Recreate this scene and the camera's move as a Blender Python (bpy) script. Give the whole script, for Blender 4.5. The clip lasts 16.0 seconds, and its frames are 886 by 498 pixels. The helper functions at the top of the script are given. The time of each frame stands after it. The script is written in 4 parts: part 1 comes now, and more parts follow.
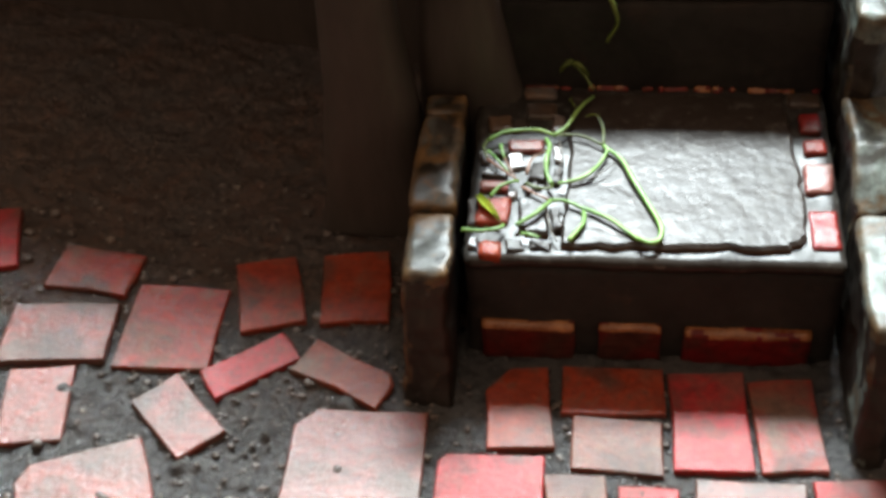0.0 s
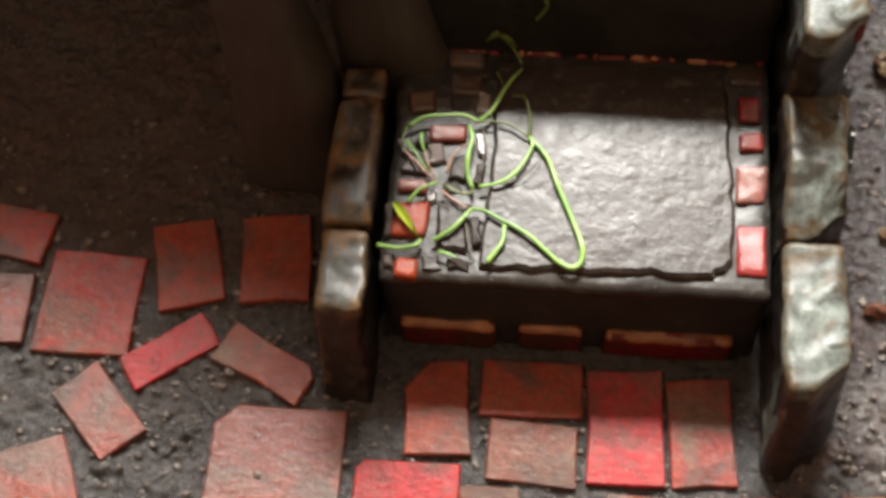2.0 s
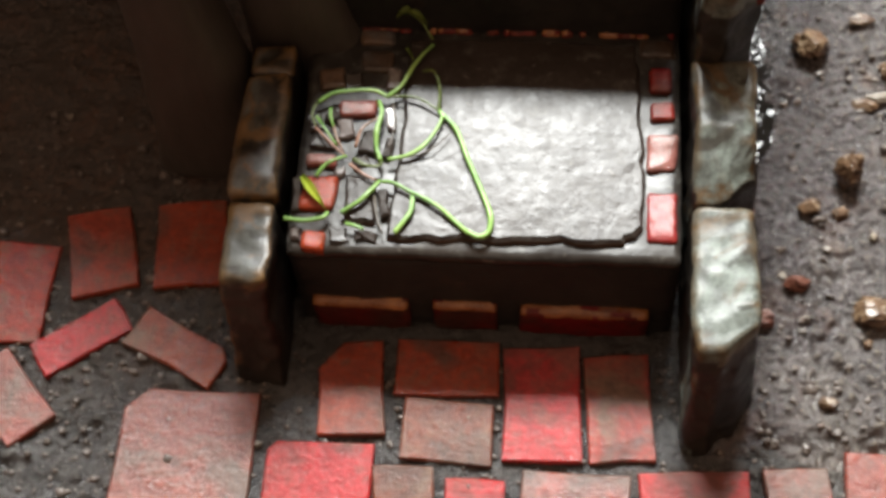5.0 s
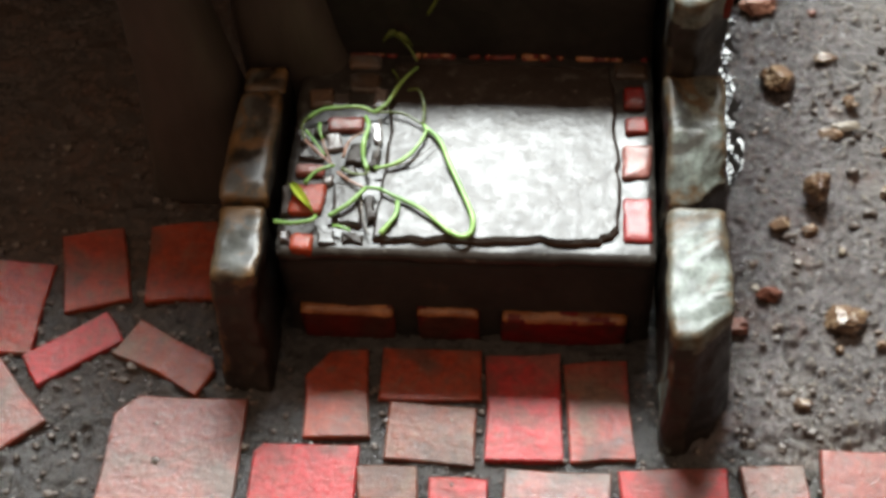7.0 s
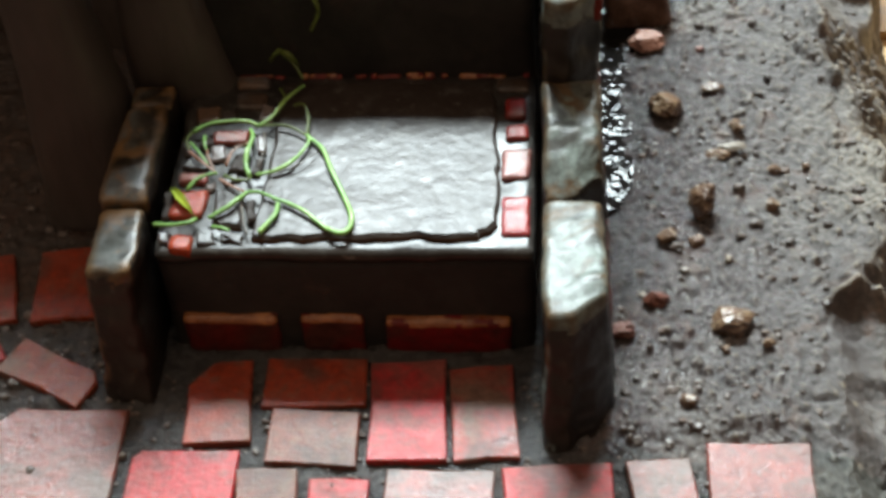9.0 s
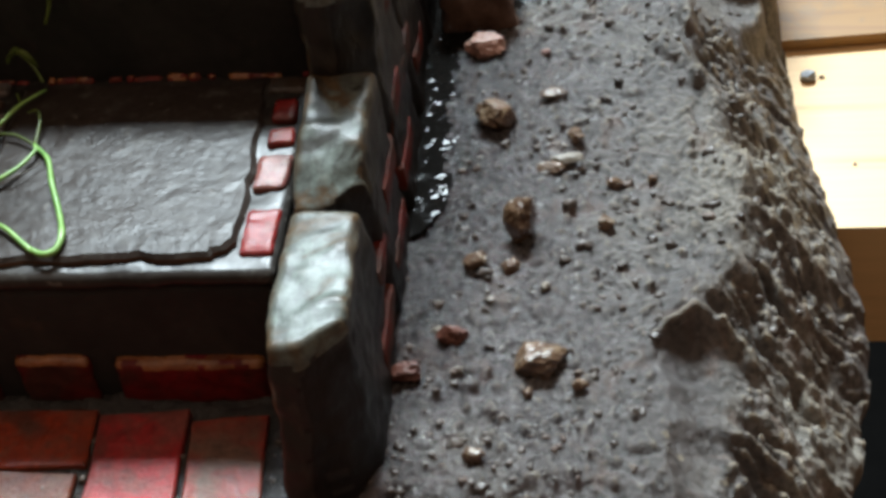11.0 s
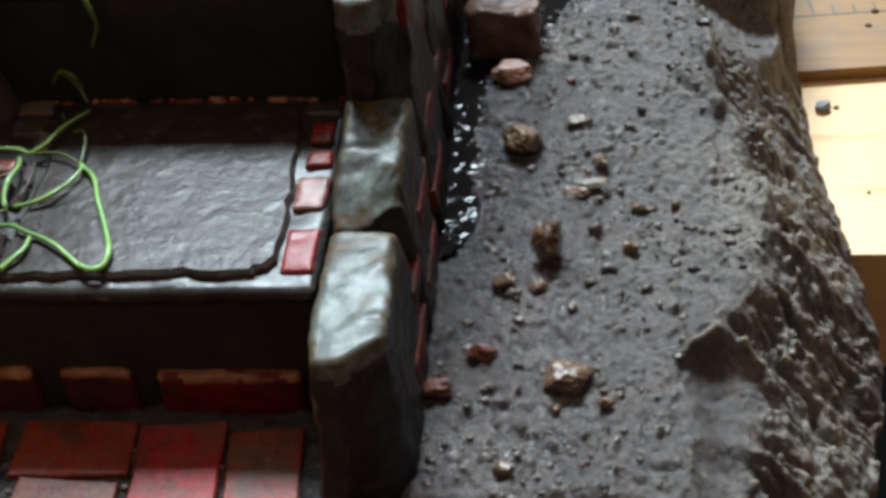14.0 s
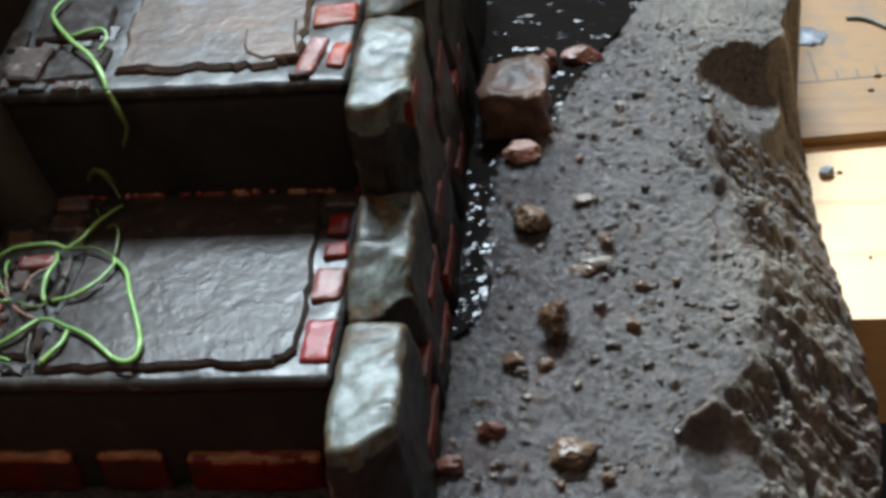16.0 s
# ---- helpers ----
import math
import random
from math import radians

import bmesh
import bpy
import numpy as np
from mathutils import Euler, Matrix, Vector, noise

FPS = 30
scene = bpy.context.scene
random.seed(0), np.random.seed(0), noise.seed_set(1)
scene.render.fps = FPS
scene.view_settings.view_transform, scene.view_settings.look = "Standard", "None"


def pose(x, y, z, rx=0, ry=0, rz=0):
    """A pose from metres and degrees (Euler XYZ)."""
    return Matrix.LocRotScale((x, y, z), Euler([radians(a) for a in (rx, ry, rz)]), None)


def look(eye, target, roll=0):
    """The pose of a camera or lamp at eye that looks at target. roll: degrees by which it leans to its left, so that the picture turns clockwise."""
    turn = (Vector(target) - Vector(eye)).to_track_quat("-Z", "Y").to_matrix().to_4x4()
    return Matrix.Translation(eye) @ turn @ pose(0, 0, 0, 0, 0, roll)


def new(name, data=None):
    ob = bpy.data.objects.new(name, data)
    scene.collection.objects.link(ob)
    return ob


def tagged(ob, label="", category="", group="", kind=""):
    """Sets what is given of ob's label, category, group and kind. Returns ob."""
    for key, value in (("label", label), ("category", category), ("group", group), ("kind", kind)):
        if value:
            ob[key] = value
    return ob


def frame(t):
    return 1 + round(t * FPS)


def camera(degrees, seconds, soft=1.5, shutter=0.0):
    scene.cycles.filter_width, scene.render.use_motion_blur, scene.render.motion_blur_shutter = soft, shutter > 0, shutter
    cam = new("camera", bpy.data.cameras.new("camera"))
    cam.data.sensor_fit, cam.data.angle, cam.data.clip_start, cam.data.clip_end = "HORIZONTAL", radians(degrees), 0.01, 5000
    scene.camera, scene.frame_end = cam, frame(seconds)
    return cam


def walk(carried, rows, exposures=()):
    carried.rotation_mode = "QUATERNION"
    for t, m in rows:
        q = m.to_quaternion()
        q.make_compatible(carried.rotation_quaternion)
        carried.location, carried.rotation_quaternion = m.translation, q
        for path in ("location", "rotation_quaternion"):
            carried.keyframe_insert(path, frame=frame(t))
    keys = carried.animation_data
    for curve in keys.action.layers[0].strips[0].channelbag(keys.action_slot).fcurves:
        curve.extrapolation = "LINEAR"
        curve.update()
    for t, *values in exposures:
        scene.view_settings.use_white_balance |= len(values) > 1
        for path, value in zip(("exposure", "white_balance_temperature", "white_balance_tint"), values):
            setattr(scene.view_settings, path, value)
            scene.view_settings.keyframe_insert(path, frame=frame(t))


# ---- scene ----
cam = camera(35.56, 16.0, 3.6, 0.5)
PATH = [
    (0, look((-0.00907, -0.10689, 0.13085), (-0.02759, 0.01482, -0.00047), -4.88)),
    (0.5, look((-0.01022, -0.06762, 0.14418), (-0.02610, 0.02153, -0.01138), -6.52)),
    (1, look((-0.01020, -0.05552, 0.15364), (-0.02418, 0.01815, -0.01000), -6.88)),
    (1.5, look((-0.00810, -0.05904, 0.15680), (-0.02171, 0.01431, -0.00701), -6.66)),
    (2, look((-0.00364, -0.06079, 0.15479), (-0.01823, 0.01322, -0.00864), -7.03)),
    (2.5, look((0.00074, -0.06537, 0.15150), (-0.01442, 0.01252, -0.01006), -6.88)),
    (3, look((0.00144, -0.06527, 0.15107), (-0.01235, 0.01231, -0.01076), -6.19)),
    (3.5, look((0.00216, -0.06602, 0.15066), (-0.01050, 0.01252, -0.01081), -5.39)),
    (4, look((0.00564, -0.06535, 0.15096), (-0.00801, 0.01305, -0.01049), -6.31)),
    (4.2, look((0.00597, -0.06448, 0.15010), (-0.00792, 0.01391, -0.01134), -6.74)),
    (6.3, look((0.00645, -0.08217, 0.14452), (-0.00843, 0.01362, -0.00715), -5.78)),
    (6.5, look((0.00622, -0.08328, 0.14350), (-0.00759, 0.01412, -0.00725), -5.09)),
    (7, look((0.00734, -0.08687, 0.14333), (-0.00585, 0.01370, -0.00537), -4.63)),
    (7.5, look((0.00867, -0.08952, 0.14286), (-0.00494, 0.01297, -0.00448), -4.87)),
    (8, look((0.01303, -0.09200, 0.14146), (-0.00064, 0.01357, -0.00369), -4.60)),
    (8.5, look((0.02181, -0.10189, 0.13414), (0.00538, 0.01473, -0.00198), -5.80)),
    (9, look((0.01897, -0.10311, 0.12984), (0.00797, 0.01680, -0.00395), -3.85)),
    (9.5, look((0.02370, -0.10808, 0.11998), (0.01440, 0.01835, -0.00781), -3.15)),
    (10, look((0.04369, -0.10176, 0.11112), (0.02512, 0.02601, -0.01430), -6.48)),
    (10.2, look((0.04748, -0.09478, 0.10514), (0.02853, 0.03291, -0.02031), -6.90)),
    (12.3, look((0.04727, -0.08528, 0.10247), (0.03038, 0.04333, -0.02232), -6.11)),
    (12.5, look((0.04627, -0.08681, 0.10364), (0.02935, 0.04205, -0.02090), -6.01)),
    (13, look((0.04360, -0.08998, 0.10315), (0.02726, 0.03990, -0.02039), -5.45)),
    (13.5, look((0.04414, -0.09030, 0.10525), (0.02695, 0.03915, -0.01863), -5.44)),
    (14, look((0.04461, -0.09108, 0.10663), (0.02657, 0.03862, -0.01687), -5.77)),
    (14.5, look((0.04541, -0.09079, 0.10683), (0.02664, 0.03954, -0.01590), -6.23)),
    (15, look((0.04965, -0.08846, 0.11161), (0.02819, 0.04064, -0.01197), -7.18)),
    (15.5, look((0.05202, -0.09024, 0.11637), (0.02778, 0.03971, -0.00580), -8.43)),
    (16, look((0.04939, -0.09272, 0.11707), (0.02563, 0.03870, -0.00362), -8.44)),
]
EXPO = [(0.0, 0.95, 6650, 8), (0.3, 0.4, 6950, 10), (0.6, 0.25, 7400, 14), (2.0, 0.76, 7750, 18), (4.0, 0.7, 7450, 16), (7.0, 0.66, 7050, 12), (9.0, 0.65, 6560, 6), (12.5, 0.1, 6230, 8), (16.0, 0.06, 6080, 8)]
walk(cam, PATH, EXPO)

# ---- world and light: a dim room with one bright ceiling window behind the model ----
CM = 0.01
world = bpy.data.worlds.new("world")
scene.world = world
world.use_nodes = True
wt = world.node_tree
w_geo, w_dot, w_ramp = wt.nodes.new("ShaderNodeTexCoord"), wt.nodes.new("ShaderNodeVectorMath"), wt.nodes.new("ShaderNodeValToRGB")
w_dot.operation = "DOT_PRODUCT"
w_dot.inputs[1].default_value = (0.0, 0.0, 1.0)
wt.links.new(w_geo.outputs["Generated"], w_dot.inputs[0])
wt.links.new(w_dot.outputs["Value"], w_ramp.inputs["Fac"])
w_ramp.color_ramp.elements[0].position, w_ramp.color_ramp.elements[0].color = 0.6, (0.23, 0.145, 0.1, 1)
w_ramp.color_ramp.elements[1].position, w_ramp.color_ramp.elements[1].color = 1.0, (1.1, 0.82, 0.62, 1)
wt.links.new(w_ramp.outputs["Color"], wt.nodes["Background"].inputs["Color"])
wt.nodes["Background"].inputs["Strength"].default_value = 0.58


def area_lamp(name, eye, target, w, h, watts, colour):
    data = bpy.data.lights.new(name, "AREA")
    data.shape, data.size, data.size_y, data.energy, data.color = "RECTANGLE", w, h, watts, colour
    ob = new(name, data)
    ob.matrix_world = look(eye, target)
    return ob


area_lamp("window_light", (-0.1, 0.93, 1.19), (0.0, 0.02, 0.0), 0.64, 0.27, 58, (0.83, 0.945, 1.0))


# ---- materials ----
def nodes_of(name):
    m = bpy.data.materials.new(name)
    m.use_nodes = True
    nt = m.node_tree
    return m, nt, nt.nodes["Principled BSDF"]


def coords(nt, stretch=(1, 1, 1)):
    """Object coordinates in centimetres, shifted by a random step for each object."""
    tc, info = nt.nodes.new("ShaderNodeTexCoord"), nt.nodes.new("ShaderNodeObjectInfo")
    mul = nt.nodes.new("ShaderNodeVectorMath")
    mul.operation = "MULTIPLY_ADD"
    mul.inputs[1].default_value = tuple(100 * s for s in stretch)
    wide = nt.nodes.new("ShaderNodeMath")
    wide.operation = "MULTIPLY"
    wide.inputs[1].default_value = 37.0
    nt.links.new(info.outputs["Random"], wide.inputs[0])
    nt.links.new(tc.outputs["Object"], mul.inputs[0])
    nt.links.new(wide.outputs[0], mul.inputs[2])
    return mul.outputs[0], info.outputs["Random"]


def noise_tex(nt, vec, scale, detail=5, rough=0.6, warp=0.0):
    n = nt.nodes.new("ShaderNodeTexNoise")
    n.inputs["Scale"].default_value, n.inputs["Detail"].default_value = scale, detail
    n.inputs["Roughness"].default_value, n.inputs["Distortion"].default_value = rough, warp
    nt.links.new(vec, n.inputs["Vector"])
    return n.outputs["Fac"]


def ramp(nt, fac, stops):
    r = nt.nodes.new("ShaderNodeValToRGB")
    while len(r.color_ramp.elements) < len(stops):
        r.color_ramp.elements.new(0.5)
    for e, (p, c) in zip(r.color_ramp.elements, stops):
        e.position, e.color = p, (*c, 1) if len(c) == 3 else (c[0], c[0], c[0], 1)
    nt.links.new(fac, r.inputs["Fac"])
    return r.outputs["Color"]


def blend(nt, fac, a, b, kind="MIX"):
    n = nt.nodes.new("ShaderNodeMix")
    n.data_type, n.blend_type = "RGBA", kind
    for value, slot in ((fac, 0), (a, 6), (b, 7)):
        if isinstance(value, (int, float)):
            n.inputs[slot].default_value = value
        elif isinstance(value, tuple):
            n.inputs[slot].default_value = (*value, 1)
        else:
            nt.links.new(value, n.inputs[slot])
    return n.outputs[2]


def relief(nt, bsdf, heights, strength, depth=0.0004):
    """Bump from several (fac, weight) pairs."""
    total = None
    for fac, weight in heights:
        m = nt.nodes.new("ShaderNodeMath")
        m.operation = "MULTIPLY_ADD"
        m.inputs[1].default_value = weight
        m.inputs[2].default_value = 0.0
        nt.links.new(fac, m.inputs[0])
        if total is not None:
            nt.links.new(total, m.inputs[2])
        total = m.outputs[0]
    b = nt.nodes.new("ShaderNodeBump")
    b.inputs["Strength"].default_value, b.inputs["Distance"].default_value = strength, depth
    nt.links.new(total, b.inputs["Height"])
    nt.links.new(b.outputs["Normal"], bsdf.inputs["Normal"])


def surface(name, dark, light, patch, scale, fine, rough, bump, stain=0.45, gloss_by=0.15, depth=0.0004, stretch=(1, 1, 1), spec=0.5, warp=0.8):
    """A two-scale surface: large tone changes, fine grain, patches of a third colour, uneven gloss and relief."""
    m, nt, bsdf = nodes_of(name)
    vec, _ = coords(nt, stretch)
    big, small = noise_tex(nt, vec, scale, 4, 0.55, 0.4), noise_tex(nt, vec, fine, 6, 0.7)
    spots = noise_tex(nt, vec, scale * 2.3, 6, 0.65, warp)
    base = ramp(nt, big, [(0.3, dark), (0.7, light)])
    base = blend(nt, ramp(nt, spots, [(stain, (0.0,)), (stain + 0.22, (1.0,))]), base, patch)
    base = blend(nt, 0.55, base, ramp(nt, small, [(0.25, (0.35,)), (0.75, (1.0,))]), "MULTIPLY")
    nt.links.new(base, bsdf.inputs["Base Color"])
    nt.links.new(ramp(nt, spots, [(0.3, (max(rough - gloss_by, 0.03),)), (0.7, (min(rough + gloss_by, 1.0),))]), bsdf.inputs["Roughness"])
    bsdf.inputs["Specular IOR Level"].default_value = spec
    relief(nt, bsdf, [(small, 1.0), (spots, 1.4)], bump, depth)
    return m


def brick_paint(name, hues, worn, gloss=0.5, wear=0.52, spec=0.13):
    """Hand-painted clay: a hue that differs from brick to brick, brushed streaks, grey worn patches and a dark smudge."""
    m, nt, bsdf = nodes_of(name)
    vec, rnd = coords(nt)
    body = ramp(nt, rnd, [(i / max(len(hues) - 1, 1), h) for i, h in enumerate(hues)])
    big, small = noise_tex(nt, vec, 1.1, 5, 0.6, 0.5), noise_tex(nt, vec, 11, 6, 0.7)
    tc = nt.nodes.new("ShaderNodeVectorMath")
    tc.operation = "MULTIPLY"
    tc.inputs[1].default_value = (1.0, 4.0, 4.0)
    nt.links.new(vec, tc.inputs[0])
    brush = noise_tex(nt, tc.outputs[0], 2.6, 6, 0.7, 1.2)
    smudge = noise_tex(nt, vec, 0.95, 3, 0.5, 0.6)
    pits = noise_tex(nt, vec, 4.5, 5, 0.7)
    edge = nt.nodes.new("ShaderNodeNewGeometry").outputs["Pointiness"]
    col = blend(nt, ramp(nt, big, [(wear, (0.0,)), (wear + 0.14, (0.9,))]), body, worn)
    col = blend(nt, ramp(nt, pits, [(0.52, (0.0,)), (0.66, (0.6,))]), col, worn)
    col = blend(nt, ramp(nt, smudge, [(0.54, (0.0,)), (0.66, (0.75,))]), col, (0.055, 0.03, 0.022))
    col = blend(nt, 0.4, col, ramp(nt, brush, [(0.3, (0.45,)), (0.65, (1.0,))]), "MULTIPLY")
    col = blend(nt, 0.6, col, ramp(nt, small, [(0.34, (0.3,)), (0.62, (1.0,))]), "MULTIPLY")
    col = blend(nt, 0.45, col, ramp(nt, pits, [(0.36, (0.3,)), (0.5, (1.0,))]), "MULTIPLY")
    col = blend(nt, ramp(nt, edge, [(0.56, (0.0,)), (0.68, (0.3,))]), col, (0.3, 0.12, 0.07))
    nt.links.new(col, bsdf.inputs["Base Color"])
    nt.links.new(ramp(nt, big, [(0.35, (gloss - 0.07,)), (0.65, (gloss + 0.1,))]), bsdf.inputs["Roughness"])
    bsdf.inputs["Specular IOR Level"].default_value = spec
    relief(nt, bsdf, [(small, 1.0), (brush, 0.35), (pits, 0.5)], 0.42, 0.0003)
    return m


def varnished(name, dark, light, patch, gloss, spec, deep=1.0, blotch=5.5):
    """Hand-sculpted stone under satin varnish: blotched wash, pale worn flecks, small dents and pits."""
    m, nt, bsdf = nodes_of(name)
    vec, _ = coords(nt)
    wash, blot = noise_tex(nt, vec, 0.9, 5, 0.6, 0.6), noise_tex(nt, vec, blotch, 5, 0.65, 0.3)
    grain, dents = noise_tex(nt, vec, 16, 5, 0.7), noise_tex(nt, vec, 6.5, 4, 0.6, 0.2)
    pits, swell = noise_tex(nt, vec, 9.0, 2, 0.5, 0.5), noise_tex(nt, vec, 2.4, 2, 0.5, 0.6)
    col = ramp(nt, wash, [(0.32, dark), (0.68, light)])
    col = blend(nt, ramp(nt, blot, [(0.54, (0.0,)), (0.68, (0.85,))]), col, patch)
    col = blend(nt, 0.5, col, ramp(nt, grain, [(0.35, (0.35,)), (0.62, (1.0,))]), "MULTIPLY")
    col = blend(nt, ramp(nt, pits, [(0.67, (0.0,)), (0.74, (0.7,))]), col, tuple(min(1.0, c * 1.8) for c in patch))
    nt.links.new(col, bsdf.inputs["Base Color"])
    nt.links.new(ramp(nt, blot, [(0.38, (gloss - 0.03,)), (0.6, (gloss + 0.06,))]), bsdf.inputs["Roughness"])
    bsdf.inputs["Specular IOR Level"].default_value = spec
    relief(nt, bsdf, [(dents, 0.7), (swell, 1.4), (pits, 0.5), (grain, 0.2)], 0.2 * deep, 0.0004)
    return m


RED, RUST, CRIMSON, CLAY = (0.28, 0.012, 0.005), (0.25, 0.03, 0.007), (0.36, 0.005, 0.011), (0.13, 0.027, 0.010)
M_BRICK = brick_paint("painted_brick", [RUST, CLAY, RED, RUST, CLAY], (0.14, 0.083, 0.058), 0.29, 0.5, 0.25)
M_RED = brick_paint("red_brick", [RED, RUST, (0.28, 0.02, 0.007)], (0.13, 0.065, 0.042), 0.29, 0.56, 0.25)
M_CRIMSON = brick_paint("crimson_brick", [CRIMSON, (0.38, 0.012, 0.018)], (0.2, 0.05, 0.04), 0.29, 0.54, 0.25)
M_MAROON = brick_paint("maroon_brick", [(0.19, 0.008, 0.01), (0.15, 0.014, 0.01)], (0.07, 0.02, 0.015), 0.4, 0.56, 0.25)
M_ORANGE = brick_paint("orange_brick", [(0.4, 0.06, 0.022), (0.34, 0.045, 0.016)], (0.3, 0.12, 0.08), 0.28, 0.54, 0.28)
M_GLOSSY = brick_paint("varnished_brick", [(0.34, 0.007, 0.014), (0.26, 0.02, 0.018)], (0.2, 0.05, 0.042), 0.26, 0.54, 0.42)
M_PINK = brick_paint("pink_brick", [(0.3, 0.07, 0.06), (0.26, 0.09, 0.075)], (0.22, 0.13, 0.11), 0.26, 0.54, 0.42)
M_GREYED = brick_paint("greyed_brick", [(0.2, 0.045, 0.03), (0.24, 0.036, 0.025)], (0.11, 0.075, 0.06), 0.29, 0.5, 0.42)
M_SLATE = varnished("slate_slab", (0.022, 0.0155, 0.0125), (0.04, 0.03, 0.025), (0.062, 0.054, 0.047), 0.32, 0.23, 1.2)
M_PALE = varnished("pale_pebble", (0.06, 0.045, 0.04), (0.14, 0.11, 0.1), (0.2, 0.17, 0.16), 0.2, 0.5)
M_STONE = varnished("brown_slab", (0.03, 0.022, 0.018), (0.13, 0.075, 0.045), (0.1, 0.1, 0.1), 0.36, 0.34, 1.0, 1.6)
M_MORTAR = varnished("dark_mortar", (0.012, 0.010, 0.009), (0.034, 0.029, 0.025), (0.07, 0.066, 0.058), 0.35, 0.33, 0.8)
M_RISER = surface("dark_riser", (0.018, 0.017, 0.016), (0.039, 0.035, 0.032), (0.062, 0.042, 0.033), 0.9, 7, 0.55, 0.4, 0.6, 0.1, 0.0004, (1, 1, 1), 0.15)


def plaster(name, pale, tint, brown, dark, gloss, spec=0.5, stained=0.52, mottle=1.1):
    """Painted plaster: pale green wash in long brush streaks, ochre-brown stains and edges, dark wash between, satin varnish."""
    m, nt, bsdf = nodes_of(name)
    vec, _ = coords(nt)
    tall = nt.nodes.new("ShaderNodeVectorMath")
    tall.operation = "MULTIPLY"
    tall.inputs[1].default_value = (1.6, 0.7, 0.8)
    nt.links.new(vec, tall.inputs[0])
    wash, stain, grain = noise_tex(nt, tall.outputs[0], 1.5, 5, 0.6, 0.8), noise_tex(nt, vec, mottle, 5, 0.62, 0.9), noise_tex(nt, vec, 14, 5, 0.7)
    lumps = noise_tex(nt, vec, 2.4, 3, 0.5, 0.4)
    edge = nt.nodes.new("ShaderNodeNewGeometry").outputs["Pointiness"]
    col = ramp(nt, wash, [(0.34, dark), (0.45, pale), (0.6, tint)])
    col = blend(nt, ramp(nt, stain, [(stained, (0.0,)), (stained + 0.09, (0.9,))]), col, brown)
    col = blend(nt, ramp(nt, stain, [(0.36, (0.9,)), (0.45, (0.0,))]), col, dark)
    col = blend(nt, ramp(nt, edge, [(0.51, (0.0,)), (0.545, (0.7,))]), col, brown)
    col = blend(nt, 0.6, col, ramp(nt, grain, [(0.36, (0.35,)), (0.62, (1.0,))]), "MULTIPLY")
    nt.links.new(col, bsdf.inputs["Base Color"])
    nt.links.new(ramp(nt, stain, [(0.4, (gloss,)), (0.65, (gloss + 0.15,))]), bsdf.inputs["Roughness"])
    bsdf.inputs["Specular IOR Level"].default_value = spec
    relief(nt, bsdf, [(lumps, 1.0), (grain, 0.45), (stain, 0.3)], 0.22, 0.0005)
    return m


M_COPING = plaster("weathered_coping", (0.088, 0.098, 0.088), (0.155, 0.183, 0.163), (0.085, 0.05, 0.022), (0.028, 0.025, 0.02), 0.34, 0.27, 0.53, 1.5)
M_OCHRE = plaster("stained_coping", (0.022, 0.017, 0.012), (0.075, 0.08, 0.074), (0.125, 0.066, 0.022), (0.007, 0.006, 0.005), 0.31, 0.42, 0.51, 2.4)


M_FACE = surface("dark_wall_face", (0.014, 0.012, 0.011), (0.035, 0.028, 0.023), (0.07, 0.055, 0.04), 1.5, 7, 0.4, 0.5, 0.58, 0.1, 0.0004, (1, 1, 0.5), 0.3, 0.6)


# darker copy of the face material: shade put into the colour of east-facing sides
M_SIDE_SHADE = surface("shaded_wall_side", (0.005, 0.0045, 0.004), (0.016, 0.012, 0.0095), (0.035, 0.016, 0.012), 1.5, 7, 0.4, 0.5, 0.6, 0.1, 0.0004, (1, 1, 0.4), 0.25, 0.6)


